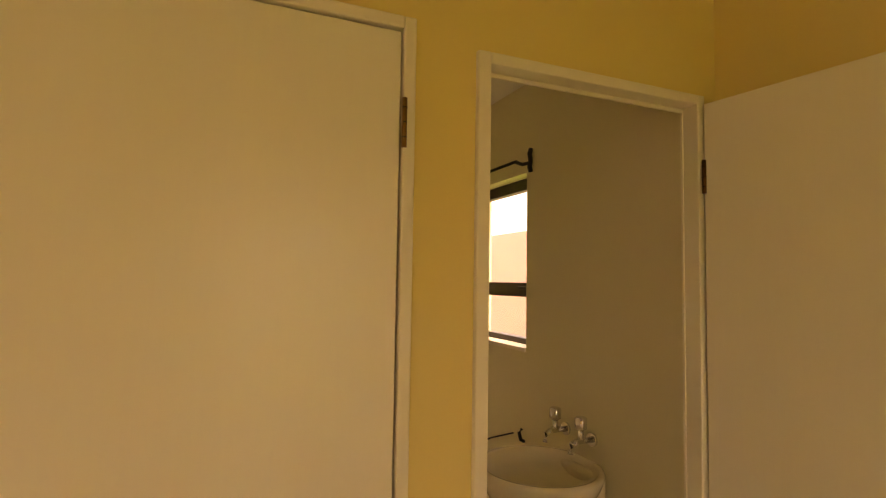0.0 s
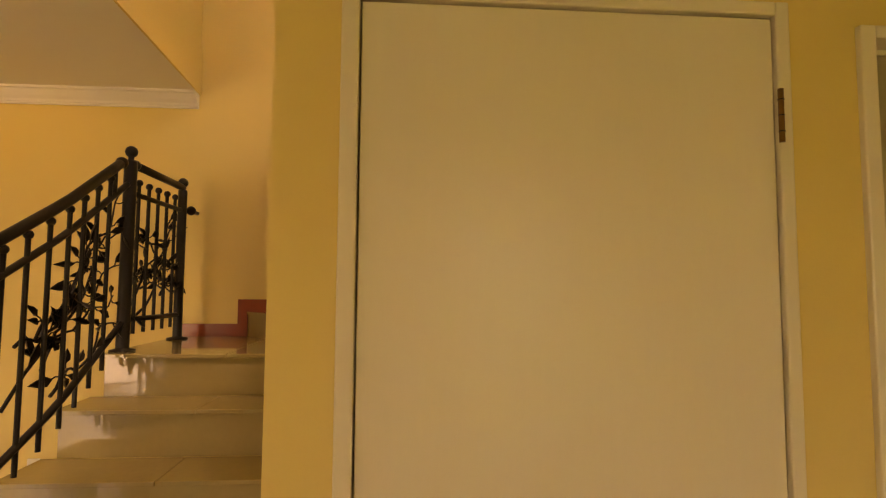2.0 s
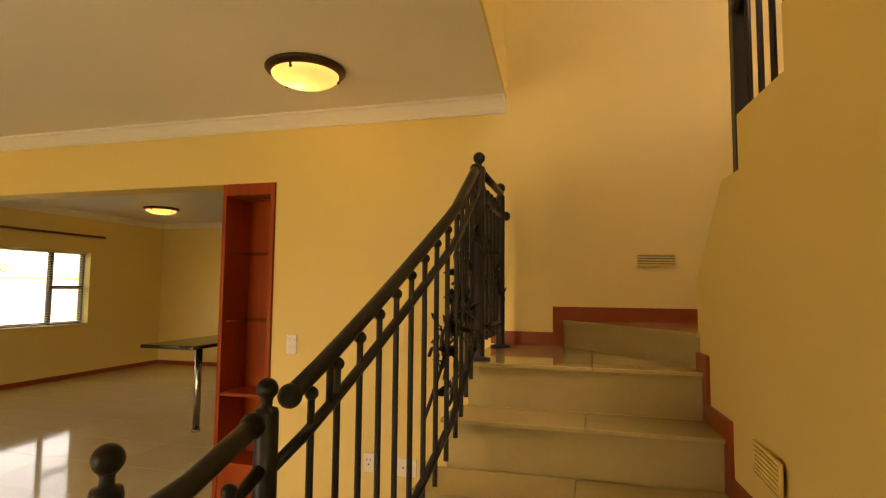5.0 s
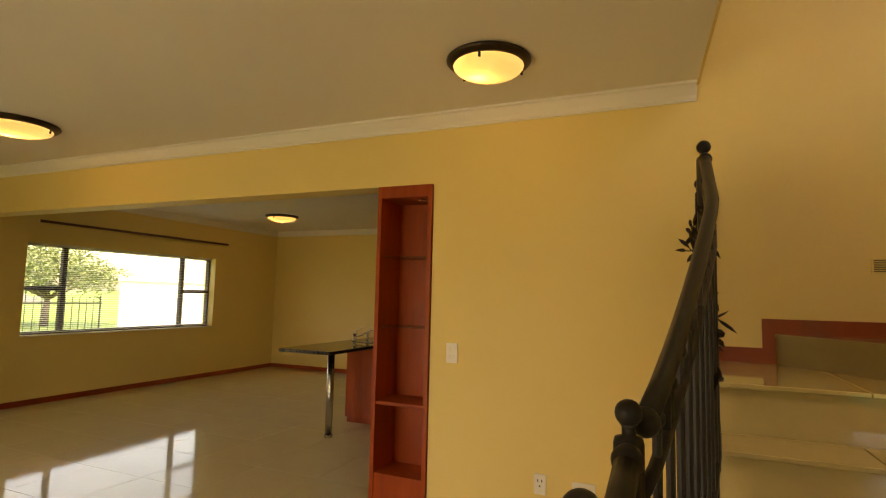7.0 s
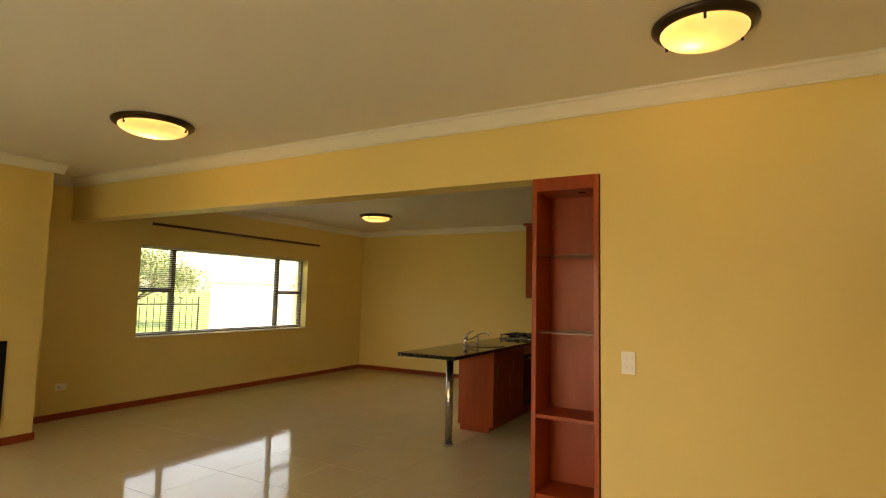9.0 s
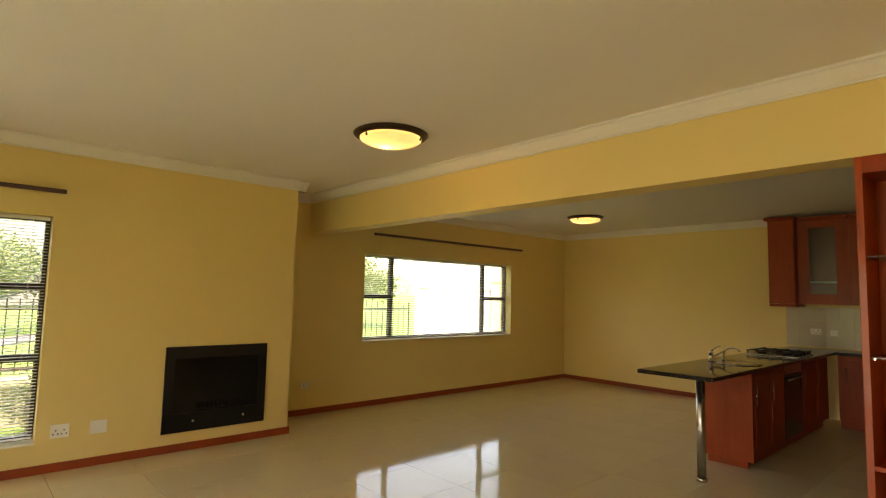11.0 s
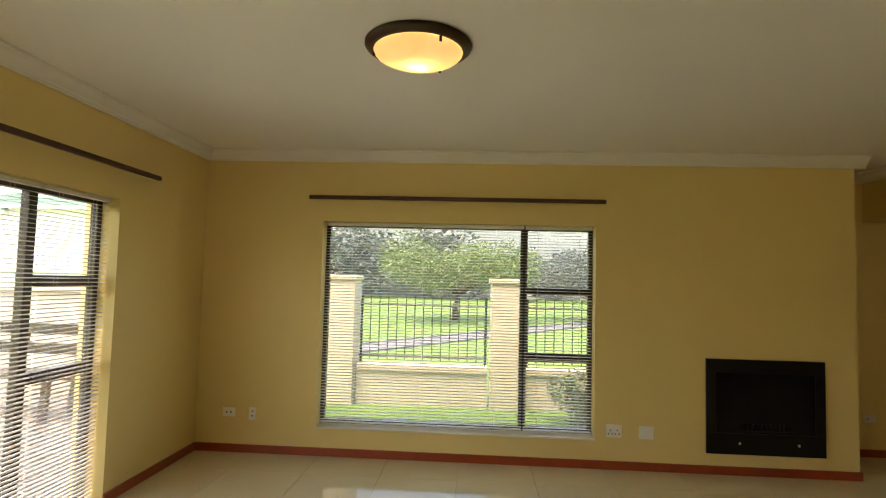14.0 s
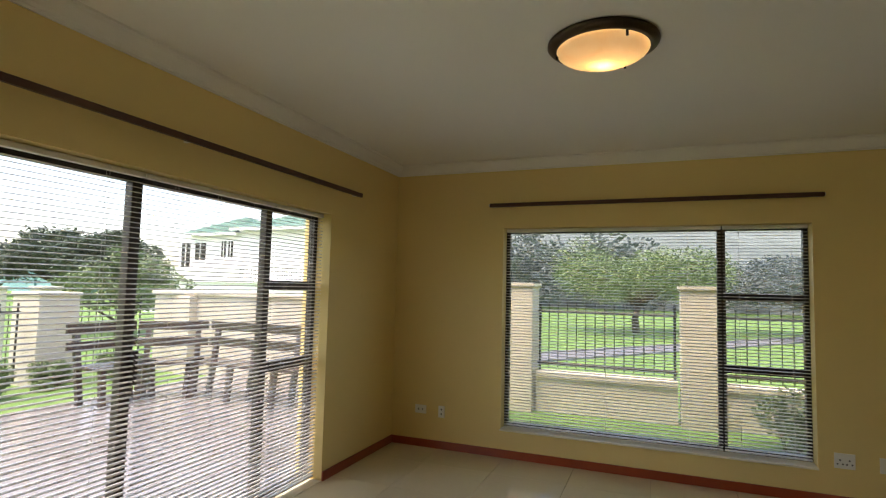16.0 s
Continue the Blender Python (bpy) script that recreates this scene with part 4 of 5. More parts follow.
# splashback tiles
sp = thing("splashback", (-2.7, YN - 0.005, 0.9), "cream glazed splashback tiles above worktop", "tiling", kind="structure")
tilemesh = None
for i in range(23):
    for j in range(3):
        x0, z0 = -4.47 + i * 0.152, 0.912 + j * 0.173
        if tilemesh is None:
            ob = part("tile", box(-0.075, -0.004, 0, 0.075, 0.004, 0.171, 0.0015, 1), SPLASH, sp)
            tilemesh = ob.data
        else:
            ob = new("tile", tilemesh)
            ob.parent = sp
        ob.matrix_parent_inverse = Matrix.Translation(-sp.location)
        ob.location = (x0 + 0.075, YN - 0.005, z0)
plate("y", YN - 0.009, -1, -4.13, 1.11, 0.12, 0.075, three(-0.028, -0.008) + three(0.028, -0.008), "white double socket on tiled splashback")
plate("y", YN - 0.009, -1, -3.93, 1.10, 0.08, 0.075, [], "white switch on tiled splashback", "wall_switch")
# sink, tap, hob
sk = thing("kitchen_sink", (-4.05, 6.62, 0.9), "round stainless steel inset sink", "sink")
part("bowl", lathe([(0.02, 0.001), (0.13, 0.0015), (0.165, 0.003), (0.175, 0.008), (0.195, 0.009), (0.2, 0.004), (0.2, 0.0005)], (-4.05, 6.62, 0.9), 40), STEEL, sk)
part("drain", lathe([(0.022, 0.0015), (0.026, 0.005), (0.01, 0.006)], (-4.05, 6.62, 0.9), 16), CHROME, sk)
tp = thing("kitchen_mixer", (-4.27, 6.6, 0.9), "chrome kitchen mixer with lever and swan spout", "tap")
part("base", lathe([(0.028, 0), (0.028, 0.012), (0.02, 0.016), (0.02, 0.075), (0.024, 0.08), (0.022, 0.10), (0.01, 0.108)], (-4.27, 6.56, 0.9), 20), CHROME, tp)
part("lever", tube([(-4.27, 6.56, 1.0), (-4.24, 6.58, 1.03), (-4.19, 6.60, 1.06)], 0.007, 8), CHROME, tp)
part("riser_post", lathe([(0.022, 0), (0.022, 0.01), (0.014, 0.015), (0.014, 0.09), (0.008, 0.1)], (-4.24, 6.80, 0.9), 20), CHROME, tp)
part("spout", tube([(-4.27, 6.57, 0.95), (-4.245, 6.68, 0.965), (-4.24, 6.80, 0.995), (-4.2, 6.82, 1.02), (-4.12, 6.80, 1.025), (-4.09, 6.79, 1.0)], 0.0085, 10), CHROME, tp)
hb = thing("gas_hob", (-4.1, 8.0, 0.9), "black gas hob with cast iron grates", "hob")
part("hob_plate", box(-4.36, 7.72, 0.9, -3.86, 8.36, 0.912, 0.004), STEEL, hb)
for i, (hx, hy) in enumerate(((-4.23, 7.88), (-4.23, 8.2), (-3.99, 7.88), (-3.99, 8.2))):
    part("burner", lathe([(0.05, 0), (0.05, 0.012), (0.03, 0.02)], (hx, hy, 0.912), 20), BLACKM, hb)
    g = boxes([(hx - 0.11, hy - 0.006, 0.935, hx + 0.11, hy + 0.006, 0.95), (hx - 0.006, hy - 0.14, 0.935, hx + 0.006, hy + 0.14, 0.95), (hx - 0.115, hy - 0.145, 0.935, hx - 0.105, hy + 0.145, 0.95), (hx + 0.105, hy - 0.145, 0.935, hx + 0.115, hy + 0.145, 0.95)]
              + [(hx + sx * 0.105 - 0.005, hy + sy * 0.135 - 0.005, 0.912, hx + sx * 0.105 + 0.005, hy + sy * 0.135 + 0.005, 0.936) for sx in (-1, 1) for sy in (-1, 1)])
    part("grate", g, BLACKM, hb)
for k in range(4):
    part("hob_knob", lathe([(0.016, 0), (0.016, 0.018), (0.012, 0.022)], (-3.885, 7.83 + 0.14 * k, 0.912), 12), BLACKM, hb)

# ---- bathroom ----
bs = thing("wash_basin", (XE, 2.83, 0.6), "cream ceramic corner wash basin on wall", "basin")
prof = [(0.05, -0.17), (0.11, -0.16), (0.17, -0.11), (0.22, -0.03), (0.235, 0.0), (0.23, 0.015), (0.21, 0.012), (0.18, -0.03), (0.12, -0.08), (0.03, -0.095)]
bm = lathe(prof, (0, 0, 0), 40)
for v in bm.verts:
    v.co.y *= 1.08
    v.co.z *= 1.25
    v.co.x = max(-0.40, v.co.x * 1.05) if v.co.x < 0 else v.co.x
b_ = part("bowl", bm, CERAMIC, bs)
b_.matrix_parent_inverse = Matrix.Identity(4)
b_.location = (-0.215, -0.215, 0.14)
part("back_ledge", box(XE - 0.05, 2.48, 0.62, XE - 0.001, 2.74, 0.735, 0.02, 4), CERAMIC, bs)
part("trap", tube([(XE - 0.22, 2.85, 0.50), (XE - 0.22, 2.85, 0.36), (XE - 0.12, 2.85, 0.33), (XE, 2.85, 0.33)], 0.02, 10), WHITEPL, bs)
for y in (2.735, 2.565):
    tp = thing("wall_tap", (XE, y, 0.85), "chrome wall-mounted bib tap", "tap", "basin taps")
    part("flange", tube([(XE - 0.001, y, 0.845), (XE - 0.012, y, 0.845)], 0.026, 16), CHROME, tp)
    part("spout", tube([(XE - 0.01, y, 0.845), (XE - 0.08, y, 0.845), (XE - 0.105, y, 0.835), (XE - 0.112, y, 0.80)], 0.012, 12), CHROME, tp)
    part("stem", tube([(XE - 0.06, y, 0.845), (XE - 0.06, y, 0.89)], 0.012, 12), CHROME, tp)
    part("handle", lathe([(0.016, 0), (0.024, 0.006), (0.024, 0.045), (0.018, 0.05)], (XE - 0.06, y, 0.888), 12), CHROME, tp)
rd = thing("bathroom_curtain_rod", (XE - 0.05, 3.2, 2.05), "black iron curtain rod with scrolled bracket", "curtain rail")
part("rod", tube([(XE - 0.07, 3.05, 2.045), (XE - 0.07, 3.95, 2.045)], 0.008, 8), IRON, rd)
part("bracket", tube([(XE - 0.004, 3.02, 1.995), (XE - 0.012, 3.02, 2.02), (XE - 0.006, 3.02, 2.05), (XE - 0.012, 3.02, 2.085), (XE - 0.004, 3.02, 2.11)], 0.012, 8), IRON, rd)
part("bracket_arm", tube([(XE - 0.008, 3.02, 2.04), (XE - 0.045, 3.03, 2.03), (XE - 0.07, 3.06, 2.045)], 0.009, 8), IRON, rd)
cb = thing("drain_chain", (XE - 0.2, 3.1, 0.62), "thin black chain looped round basin", "chain")
part("chain", tube([(XE - 0.03, 3.12, 0.73), (XE - 0.12, 3.18, 0.70), (XE - 0.26, 3.17, 0.67), (XE - 0.33, 3.15, 0.60), (XE - 0.34, 3.08, 0.53)], 0.004, 6), IRON, cb)
part("hook", tube([(XE - 0.001, 3.07, 0.70), (XE - 0.02, 3.07, 0.71), (XE - 0.03, 3.07, 0.745), (XE - 0.015, 3.07, 0.76)], 0.009, 8), IRON, cb)


# ---- outside ----
bm = bmesh.new()
bmesh.ops.create_grid(bm, x_segments=40, y_segments=40, size=400)
for v in bm.verts:
    v.co.z = -0.10
tagged(part("ground", bm, GRASS), "green mown lawn reaching far", "lawn", kind="structure")
# the road runs off at a slant past the garden
ROAD_A, ROAD_D, ROAD_N = Vector((-11.6, -5.0)), Vector((-0.808, 0.589)), Vector((-0.589, -0.808))


def strip(o0, o1, length):
    q = [ROAD_A + ROAD_N * o0, ROAD_A + ROAD_N * o1, ROAD_A + ROAD_N * o1 + ROAD_D * length, ROAD_A + ROAD_N * o0 + ROAD_D * length]
    return [(v.x, v.y) for v in q]


tagged(part("road", prism(strip(-0.75, 0.3, 260), "z", -0.3, -0.088), ASPHALT), "grey asphalt road beyond the lawn", "road", kind="structure")
for o in (-0.85, 0.3):
    tagged(part("kerb", prism(strip(o, o + 0.1, 260), "z", -0.3, -0.06), ASPHALT), "pale concrete kerb", "kerb", kind="structure")

# street wall with piers and railings
PIT = 2.19
XB = -9.95
def pier(x, y, top=1.55, w=0.34):
    t = thing("garden_pier", (x, y, -0.10), "cream rendered garden wall pier", "pier", "garden wall piers")
    part("shaft", box(x - w / 2, y - w / 2, -0.25, x + w / 2, y + w / 2, top - 0.06, 0.008), GARDENWALL, t)
    part("cap", box(x - w / 2 - 0.025, y - w / 2 - 0.025, top - 0.06, x + w / 2 + 0.025, y + w / 2 + 0.025, top, 0.012), GARDENWALL, t)


def fence_panel(x0, y0, x1, y1, zb, zt, low_wall=True):
    p, q = Vector((x0, y0, 0)), Vector((x1, y1, 0))
    d = (q - p).normalized()
    nrm = Vector((-d.y, d.x, 0)) * 0.1
    if low_wall:
        t = thing("garden_wall", ((x0 + x1) / 2, (y0 + y1) / 2, -0.10), "low cream rendered garden wall", "wall", "garden wall panels")
        part("wall_panel", prism([((p - nrm).x, (p - nrm).y), ((q - nrm).x, (q - nrm).y), ((q + nrm).x, (q + nrm).y), ((p + nrm).x, (p + nrm).y)], "z", -0.25, zb - 0.12), GARDENWALL, t)
        n2 = nrm * 1.3
        part("coping", prism([((p - n2).x, (p - n2).y), ((q - n2).x, (q - n2).y), ((q + n2).x, (q + n2).y), ((p + n2).x, (p + n2).y)], "z", zb - 0.12, zb - 0.05), GARDENWALL, t)
    f = thing("railing", ((x0 + x1) / 2, (y0 + y1) / 2, zb - 0.05), "black steel palisade railing", "railing", "garden railings")
    for z in (zb + 0.05, zt - 0.12):
        part("rail", tube([p + Vector((0, 0, z)), q + Vector((0, 0, z))], 0.014, 4, flat=True), BLACKM, f)
    L = (q - p).length
    n = int(L / 0.115)
    for i in range(n + 1):
        s = p + d * (0.03 + (L - 0.06) * i / n)
        post = i in (0, n)
        part("post" if post else "bar", tube([s + Vector((0, 0, zb - 0.05 if post else zb + 0.0)), s + Vector((0, 0, zt))], 0.016 if post else 0.007, 4, flat=True), BLACKM, f)


for k in range(-1, 5):
    yk = -1.11 + PIT * k
    if k < 3:
        pier(XB, yk, 1.57, 0.42)
    if k < 4:
        fence_panel(XB, yk + 0.24, XB, yk + PIT - 0.24, 0.47, 1.32)

# tall white wall beside the drive and the pillar by it
t = thing("white_garden_wall", (-11.9, 12.0, -0.10), "bright white rendered garden wall", "wall")
part("wall_panel", box(-12.0, 9.2, -0.25, -11.8, 18.0, 1.62, 0.01), WHITEWALL, t)
part("coping", box(-12.03, 9.17, 1.62, -11.77, 18.0, 1.68, 0.01), WHITEWALL, t)
t = thing("veranda_column", (-11.55, 11.8, -0.10), "beige rendered veranda column", "column")
part("shaft", box(-11.75, 11.55, -0.25, -11.35, 12.02, 1.84, 0.01), GARDENWALL, t)
part("cap", box(-11.79, 11.51, 1.84, -11.31, 12.06, 1.93, 0.01), GARDENWALL, t)

# side boundary wall behind the deck
t = thing("boundary_wall", (-9.95, -5.0, -0.10), "plain grey-cream boundary wall with coping", "wall")
part("wall_panel", box(-10.05, -7.75, -0.25, -9.85, -3.4, 1.24, 0.008), GARDENWALL, t)
part("coping", box(-10.1, -7.78, 1.24, -9.8, -3.4, 1.31, 0.012), GARDENWALL, t)
part("buttress", box(-9.85, -7.05, -0.25, -9.68, -6.75, 1.23, 0.008), GARDENWALL, t)
pier(-8.165, -8.0, 1.27, 0.6)
fence_panel(-9.8, -8.0, -8.45, -8.0, 0.0, 1.2, False)
fence_panel(-7.8, -8.0, -4.4, -8.0, 0.0, 1.1, False)
for (gx_, gy_) in ((-9.0, -11.0), (-10.4, -11.6)):
    pier(gx_, gy_, 1.3, 0.4)
t = thing("porch_column", (-9.0, -2.6, -0.2), "cream rendered porch column beside the deck", "column")
part("shaft", box(-8.32, -2.75, -0.25, -8.02, -2.45, 2.7, 0.01), GARDENWALL, t)

# deck
dk = thing("deck", (-6.4, -4.0, -0.14), "weathered dark timber deck, wet and shiny", "deck", kind="structure")
mesh = None
for i in range(36):
    y = -2.06 - i * 0.118
    if mesh is None:
        ob = part("deck_board", box(-3.61, -0.055, -0.03, 3.61, 0.055, 0, 0.004, 1), DECK, dk)
        mesh = ob.data
    else:
        ob = new("deck_board", mesh)
        ob.parent = dk
    ob.matrix_parent_inverse = Matrix.Translation(-dk.location)
    ob.location = (-6.22, y, -0.06)
part("joist", box(-9.75, -6.3, -0.24, -2.7, -2.0, -0.092), BLACKM, dk)


def bench(p0, p1, label):
    """A slatted timber bench between two points of its back; the seat lies on the left of p0 -> p1."""
    a, b = Vector((*p0, -0.06)), Vector((*p1, -0.06))
    d = (b - a).normalized()
    s = Vector((-d.y, d.x, 0))
    L = (b - a).length
    t = thing("garden_bench", (a + b) / 2, label, "bench", "deck benches")
    def plank(name, lo, hi, o0, o1, z0, z1):
        q = [a + d * lo + s * o0, a + d * hi + s * o0, a + d * hi + s * o1, a + d * lo + s * o1]
        bm = prism([(v.x, v.y) for v in q], "z", z0, z1)
        bmesh.ops.bevel(bm, geom=bm.edges[:], offset=0.004, segments=1, affect="EDGES")
        part(name, bm, BENCH, t)
    for k in range(4):
        plank("seat_plank", 0, L, 0.06 + k * 0.115, 0.165 + k * 0.115, 0.385, 0.42)
    plank("back_plank", -0.02, L + 0.02, -0.02, 0.02, 0.80, 0.92)
    plank("back_plank", -0.02, L + 0.02, 0.0, 0.04, 0.58, 0.70)
    n = max(2, int(L / 0.7) + 1)
    for i in range(n):
        u = 0.08 + (L - 0.22) * i / (n - 1)
        q0, q1 = a + d * u, a + d * (u + 0.07)
        for o, z, nm in (((0.10, -0.05), 0.90, "back_post"), ((0.50, 0.46), 0.385, "leg")):
            bm = bmesh.new()
            w_ = s * 0.055
            vs = [bm.verts.new(v) for v in (q0 + s * o[0], q1 + s * o[0], q1 + s * o[0] + w_, q0 + s * o[0] + w_)]
            vt = [bm.verts.new(v + Vector((0, 0, z + 0.06))) for v in (q0 + s * o[1], q1 + s * o[1], q1 + s * o[1] + w_, q0 + s * o[1] + w_)]
            bm.faces.new(vs)
            bm.faces.new(vt)
            for k in range(4):
                bm.faces.new((vs[k], vs[(k + 1) % 4], vt[(k + 1) % 4], vt[k]))
            bmesh.ops.recalc_face_normals(bm, faces=bm.faces[:])
            part(nm, bm, BENCH, t)


bench((-8.75, -3.0), (-8.75, -5.3), "dark stained timber bench along boundary wall")
bench((-8.7, -5.35), (-8.15, -6.0), "dark stained timber corner bench on deck")
bench((-8.1, -6.05), (-7.2, -6.05), "dark stained timber bench at deck edge")


# ---- trees and shrubs ----
def leaves(bm, center, radius, count, size, rng, squash=0.75):
    for _ in range(count):
        v = Vector((rng.gauss(0, 1), rng.gauss(0, 1), rng.gauss(0, 1))).normalized() * radius * rng.uniform(0.55, 1.0)
        p = Vector(center) + Vector((v.x, v.y, v.z * squash))
        a = Vector((rng.uniform(-1, 1), rng.uniform(-1, 1), rng.uniform(-0.6, 0.6))).normalized() * size * rng.uniform(0.6, 1.3)
        c = a.cross(Vector((rng.uniform(-1, 1), rng.uniform(-1, 1), rng.uniform(-1, 1)))).normalized() * a.length * 0.5
        bm.faces.new([bm.verts.new(q) for q in (p - a, p + c, p + a, p - c)])


def tree(x, y, z0, height, spread, trunk_r, mat, seed, label, clumps=26, per=150, leaf=0.13, bare=0.32, category="tree"):
    rng = random.Random(seed)
    t = thing("tree", (x, y, z0), label, category)
    bmt = tube([(x, y, z0 - 0.1), (x + 0.06, y - 0.05, z0 + height * 0.15), (x - 0.04, y + 0.08, z0 + height * bare)], trunk_r, 10, taper=[1.3, 0.95, 0.75])
    part("trunk", bmt, BARK, t)
    fork = Vector((x - 0.04, y + 0.08, z0 + height * bare))
    bml, crown = bmesh.new(), bmesh.new()
    for i in range(clumps):
        ang, rad = rng.uniform(0, 6.283), spread * math.sqrt(rng.uniform(0.02, 1))
        h = z0 + height * (bare + (1 - bare) * (0.25 + 0.62 * rng.random() * (1 - 0.55 * (rad / spread) ** 2)))
        c = Vector((x + rad * math.cos(ang), y + rad * math.sin(ang), h))
        if i < 12:
            m = fork.lerp(c, 0.5) + Vector((rng.uniform(-0.2, 0.2), rng.uniform(-0.2, 0.2), 0.1 * height * rng.random()))
            tube([fork, m, c], trunk_r * 0.45, 6, bml, taper=[1, 0.6, 0.2])
        leaves(crown, c, spread * rng.uniform(0.24, 0.4), per, leaf, rng)
    part("limbs", bml, BARK, t)
    part("crown", crown, mat, t)


tree(-25.2, -0.1, -0.10, 3.75, 3.0, 0.13, LEAF, 1, "spreading pale green street tree on lawn", 46, 420, 0.062, 0.28)
# this tree is painted in the haze-paled foliage colour too
tree(-27.0, 6.2, -0.10, 3.4, 2.6, 0.13, HAZEWOOD, 2, "street tree by the road, colour paled for haze", 36, 340, 0.07, 0.28)
tree(-24.0, 14.8, -0.10, 3.6, 2.8, 0.13, LEAF, 3, "pale green garden tree beyond railing", 36, 340, 0.07, 0.3)
tree(-35.0, -48.2, -0.3, 6.5, 5.2, 0.4, DARKLEAF, 5, "large dark green evergreen tree", 56, 420, 0.17, 0.15)
tree(-34.0, -41.0, -0.3, 6.0, 3.6, 0.35, DARKLEAF, 6, "large dark green evergreen tree", 44, 400, 0.17, 0.15)
tree(-14.2, -14.2, -0.3, 3.0, 1.5, 0.1, LEAF, 7, "bushy green tree beside the gate", 30, 300, 0.06, 0.15)


def shrub(x, y, r, seed, mat=LEAF):
    rng = random.Random(seed)
    t = thing("shrub", (x, y, -0.10), "leafy green garden shrub at lawn edge", "shrub", "garden shrubs")
    st, cr = bmesh.new(), bmesh.new()
    for i in range(9):
        c = Vector((x + rng.uniform(-r, r) * 0.7, y + rng.uniform(-r, r) * 0.7, -0.22 + r * rng.uniform(0.4, 1.5)))
        tube([(x, y, -0.24), c], 0.012, 5, st, taper=[1, 0.3])
        leaves(cr, c, r * 0.5, 330, 0.024, rng, 0.9)
    part("stems", st, BARK, t)
    part("foliage", cr, mat, t)


shrub(-9.2, 1.85, 0.42, 11)
shrub(-9.3, 2.6, 0.4, 12)
shrub(-8.0, -7.5, 0.3, 13)
shrub(-7.0, -7.4, 0.35, 14)
shrub(-9.0, -7.3, 0.3, 15)

# hillside and distance, with haze painted into their colours
bm = bmesh.new()
ny, nx = 60, 8
grid = []
for i in range(nx + 1):
    row = []
    for j in range(ny + 1):
        y = -30 + 160 * j / ny
        x = -55 - 12 * i
        h = -0.4 + (1 - math.exp(-i * 0.6)) * (17.0 + 2.5 * math.sin(y * 0.05) + 1.2 * noise.noise(Vector((y * 0.15, i * 0.4, 0)))) * max(0, min(1, (y + 30) / 12, (38 - y) / 12))
        row.append(bm.verts.new((x, y, h)))
    grid.append(row)
for i in range(nx):
    for j in range(ny):
        bm.faces.new((grid[i][j], grid[i][j + 1], grid[i + 1][j + 1], grid[i + 1][j]))
bmesh.ops.recalc_face_normals(bm, faces=bm.faces[:])
tagged(part("backdrop", bm, HILL), "distant hillside of woods, colour paled for haze", "hill", kind="structure")
rng = random.Random(21)
bm = bmesh.new()
for i in range(110):
    y = -22 + 46 * (i % 75) / 75 + rng.uniform(-0.6, 0.6)
    leaves(bm, (-52 + rng.uniform(-4, 4), y, (1.2 if i < 75 else 3.6) + rng.uniform(0, 2.2)), rng.uniform(1.4, 2.4), 220, 0.24, rng)
tagged(part("far_woods", bm, HAZEWOOD), "belt of distant trees, colour paled for haze", "woods", kind="stuff")

# neighbour's house with a green roof
hs = thing("neighbour_house", (-26, -16, -0.10), "white two-storey house with green tiled roofs", "house")
part("wall", box(-34, -18.9, -0.3, -24, -9.8, 4.2, 0.02), WHITEWALL, hs)
part("wing_wall", box(-32, -23.0, -0.3, -24.15, -18.91, 4.0, 0.02), WHITEWALL, hs)
part("lower_wall", box(-24, -23.4, -0.3, -22.5, -9.8, 1.45, 0.02), WHITEWALL, hs)
part("balcony_slab", box(-24, -23.5, 1.45, -22.4, -9.7, 1.6, 0.02), WHITEWALL, hs)


def hip_roof(x0, x1, y0, y1, z, ridge, top, name):
    """Four sloping tiled faces with raised courses, over a closed base."""
    rf = bmesh.new()
    e = [(x0, y0, z), (x1, y0, z), (x1, y1, z), (x0, y1, z)]
    V = [rf.verts.new(p) for p in e + [(ridge[0], ridge[1], top), (ridge[0], ridge[2], top)]]
    for q in ((0, 1, 4), (1, 2, 5, 4), (2, 3, 5), (3, 0, 4, 5), (3, 2, 1, 0)):
        rf.faces.new([V[i] for i in q])
    bmesh.ops.recalc_face_normals(rf, faces=rf.faces[:])
    r = part(name, rf, ROOF, hs)
    for k in range(1, 9):
        f = k / 9
        a_, b_ = Vector(e[1]).lerp(Vector((ridge[0], ridge[1], top)), f), Vector(e[2]).lerp(Vector((ridge[0], ridge[2], top)), f)
        part("tile_course", tube([a_, b_], 0.035, 5), ROOF, r)
    part("fascia", box(x1 - 0.12, y0 + 0.02, z - 0.16, x1 - 0.02, y1 - 0.02, z - 0.004), WHITEWALL, hs)


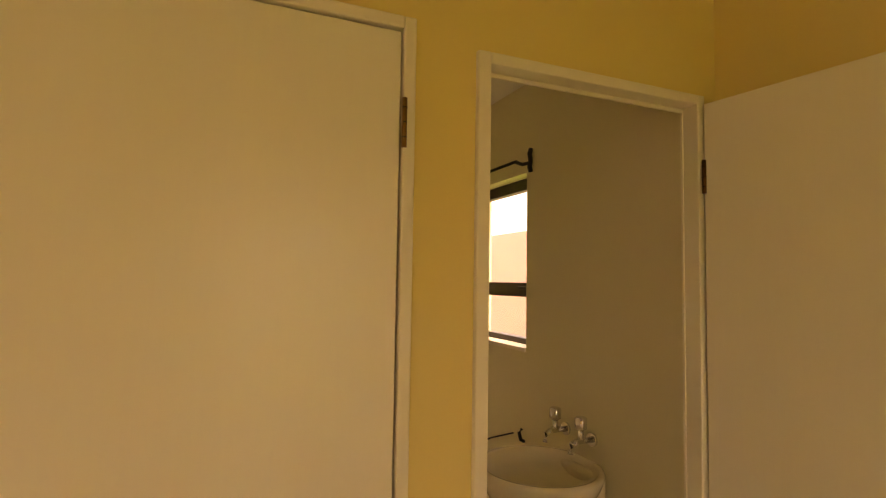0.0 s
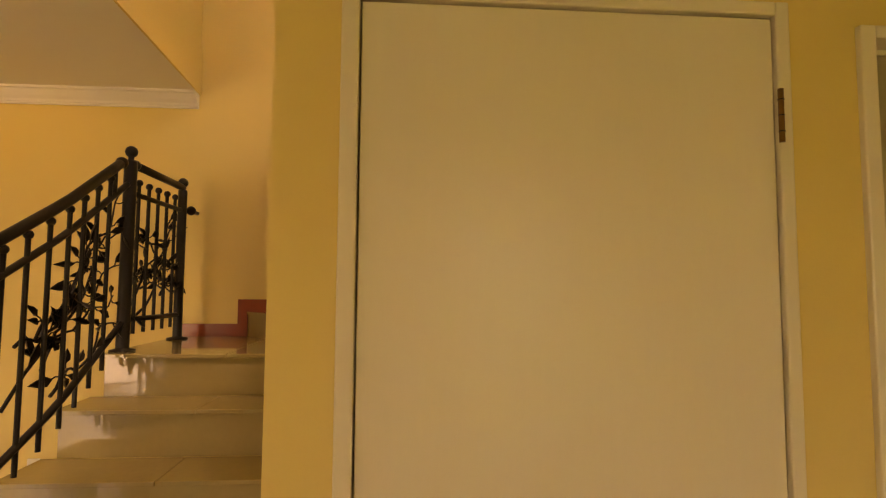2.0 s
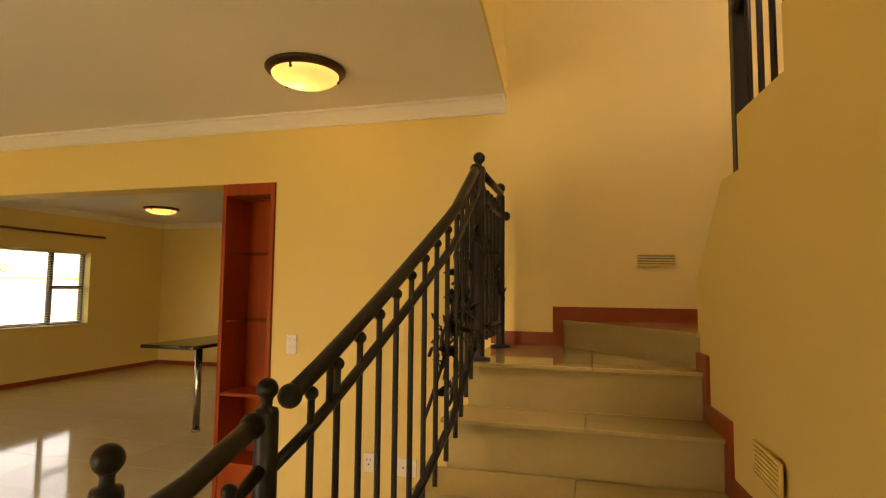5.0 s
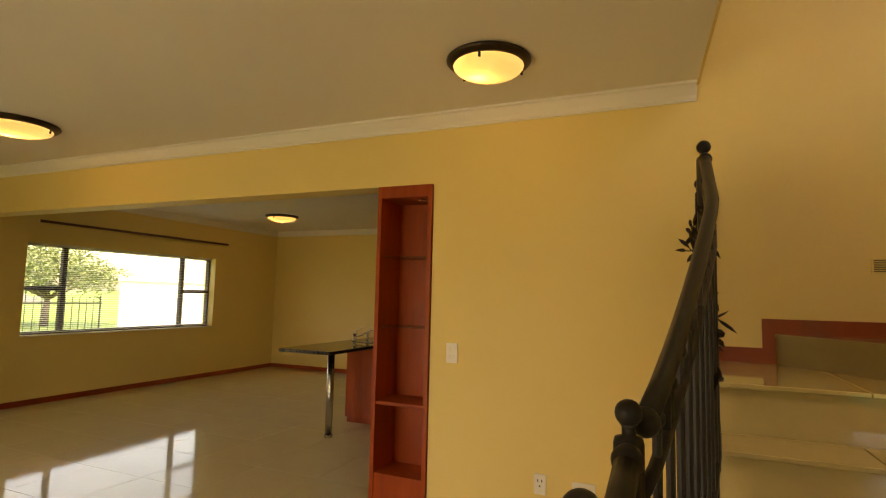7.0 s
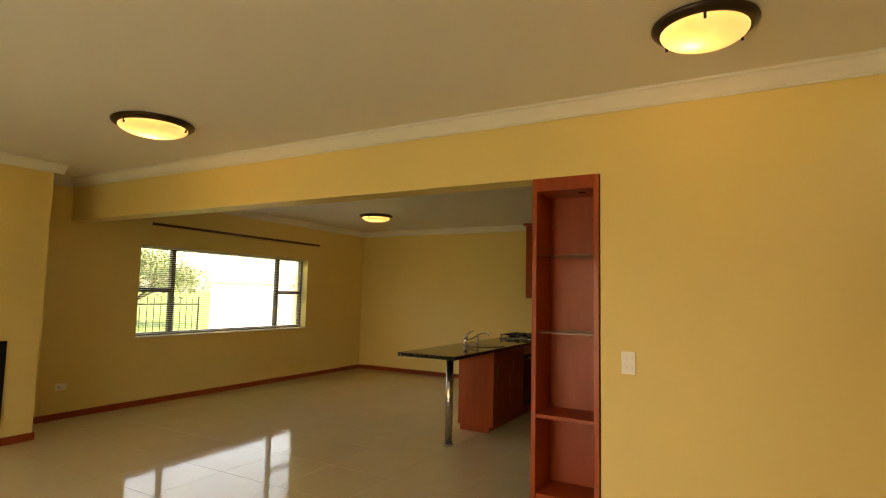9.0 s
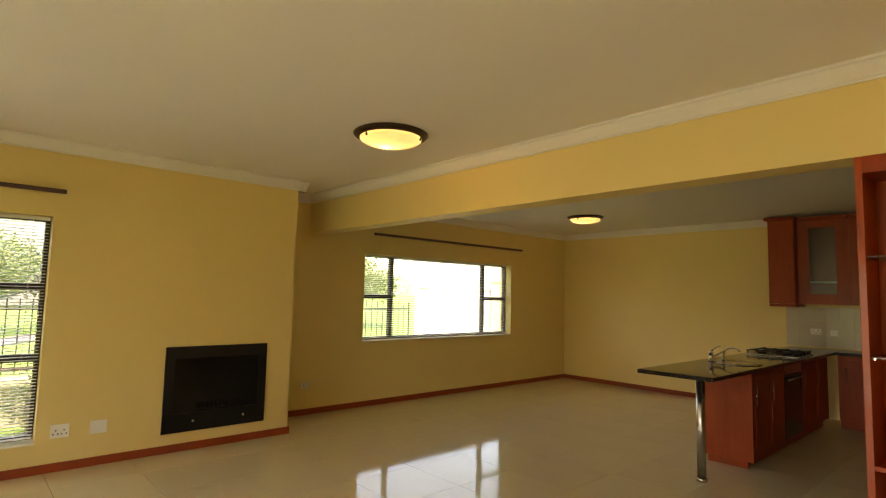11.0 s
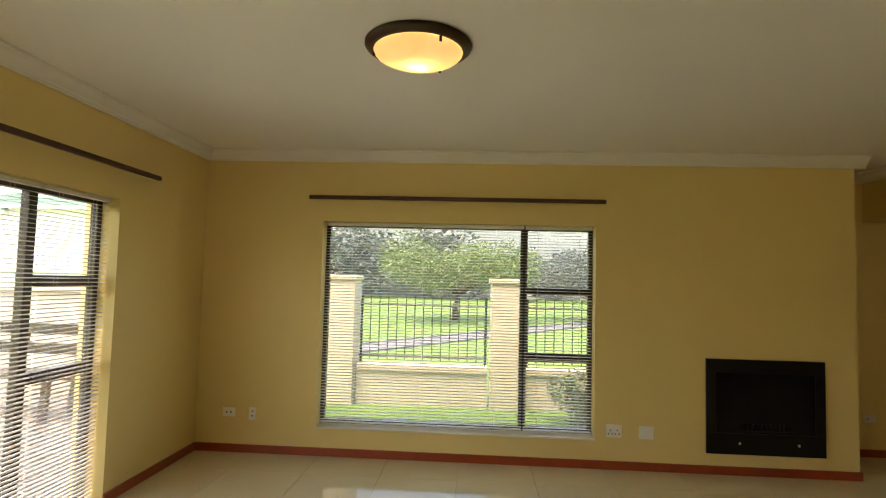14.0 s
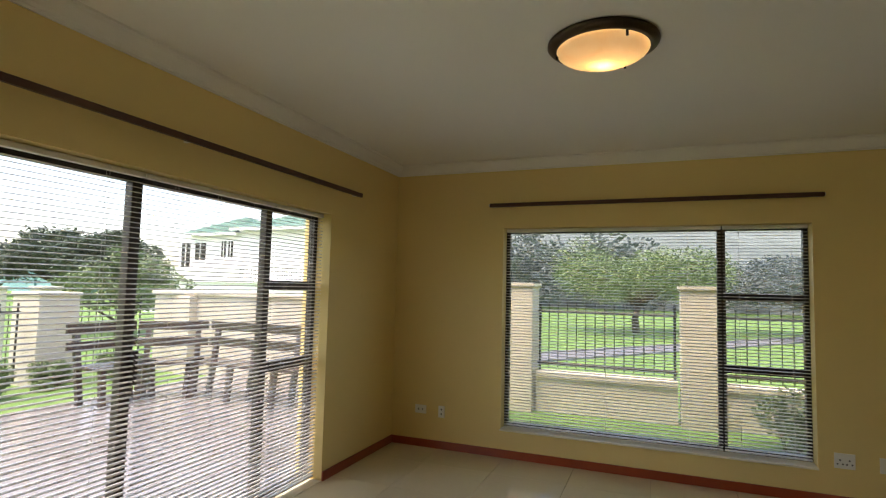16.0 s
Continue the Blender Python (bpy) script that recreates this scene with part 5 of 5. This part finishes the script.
hip_roof(-34.5, -23.4, -19.0, -9.3, 4.2, (-29, -16.0, -13.0), 6.0, "roof")
hip_roof(-29.5, -23.7, -22.3, -18.8, 4.0, (-26.4, -20.8, -20.3), 5.1, "wing_roof")
for y, z, hw, hh, x in ((-22.5, 2.75, 0.3, 0.75, -24.17), (-21.5, 3.05, 0.36, 0.45, -24.17), (-19.95, 3.15, 0.15, 0.42, -24.17), (-19.5, 3.15, 0.15, 0.42, -24.17)):
    w_ = part("window", box(x - 0.02, y - hw, z - hh, x + 0.035, y + hw, z + hh), BLACK, hs)
    for q in ((y - hw - 0.05, z - hh - 0.05, y + hw + 0.05, z - hh), (y - hw - 0.05, z + hh, y + hw + 0.05, z + hh + 0.05), (y - 0.02, z - hh, y + 0.02, z + hh)):
        part("frame", box(x, q[0], q[1], x + 0.055, q[2], q[3]), WHITEWALL, w_)
for k in range(30):
    part("balcony_bar", box(-22.62, -17.3 + k * 0.25, 1.6, -22.58, -17.26 + k * 0.25, 2.15), WHITEWALL, hs)
part("balcony_rail", box(-22.65, -17.35, 2.15, -22.55, -9.8, 2.22), WHITEWALL, hs)
part("balcony_parapet", box(-22.65, -23.4, 1.6, -22.5, -17.36, 2.15, 0.02), WHITEWALL, hs)
t = thing("far_building", (-46, -78, -0.2), "long teal building with red sheet roof", "building")
part("wall", box(-48, -100, -0.3, -42, -64, 3.9), TEAL, t)
part("roof", box(-49, -101, 3.9, -41, -63.5, 4.5, 0.2), REDROOF, t)
part("annexe", box(-47, -63.9, -0.3, -42.2, -57.0, 2.5), TEAL, t)
t = thing("salmon_wall", (XE + 3.6, 3.4, -0.2), "salmon painted neighbouring wall", "wall")
part("wall_panel", box(XE + 3.5, 2.0, -0.3, XE + 3.7, 12.0, 2.35, 0.01), BRICKRED, t)

# ---- floor tiles ----
T = 0.6
fl = bpy.data.objects["floor"]
mesh = None
for i in range(19):
    for j in range(20):
        x, y = XR - 0.1 + T * i, YS - 0.09 + T * j
        if x > XE or (x > -0.7 and y > YB) or y > YN:
            continue
        if mesh is None:
            ob = part("floor_tile", box(0.0012, 0.0012, -0.011, T - 0.0012, T - 0.0012, 0, 0.0008, 1), TILE, fl)
            mesh = ob.data
        else:
            ob = new("floor_tile", mesh)
            ob.parent = fl
        ob.location = (x, y, 0)
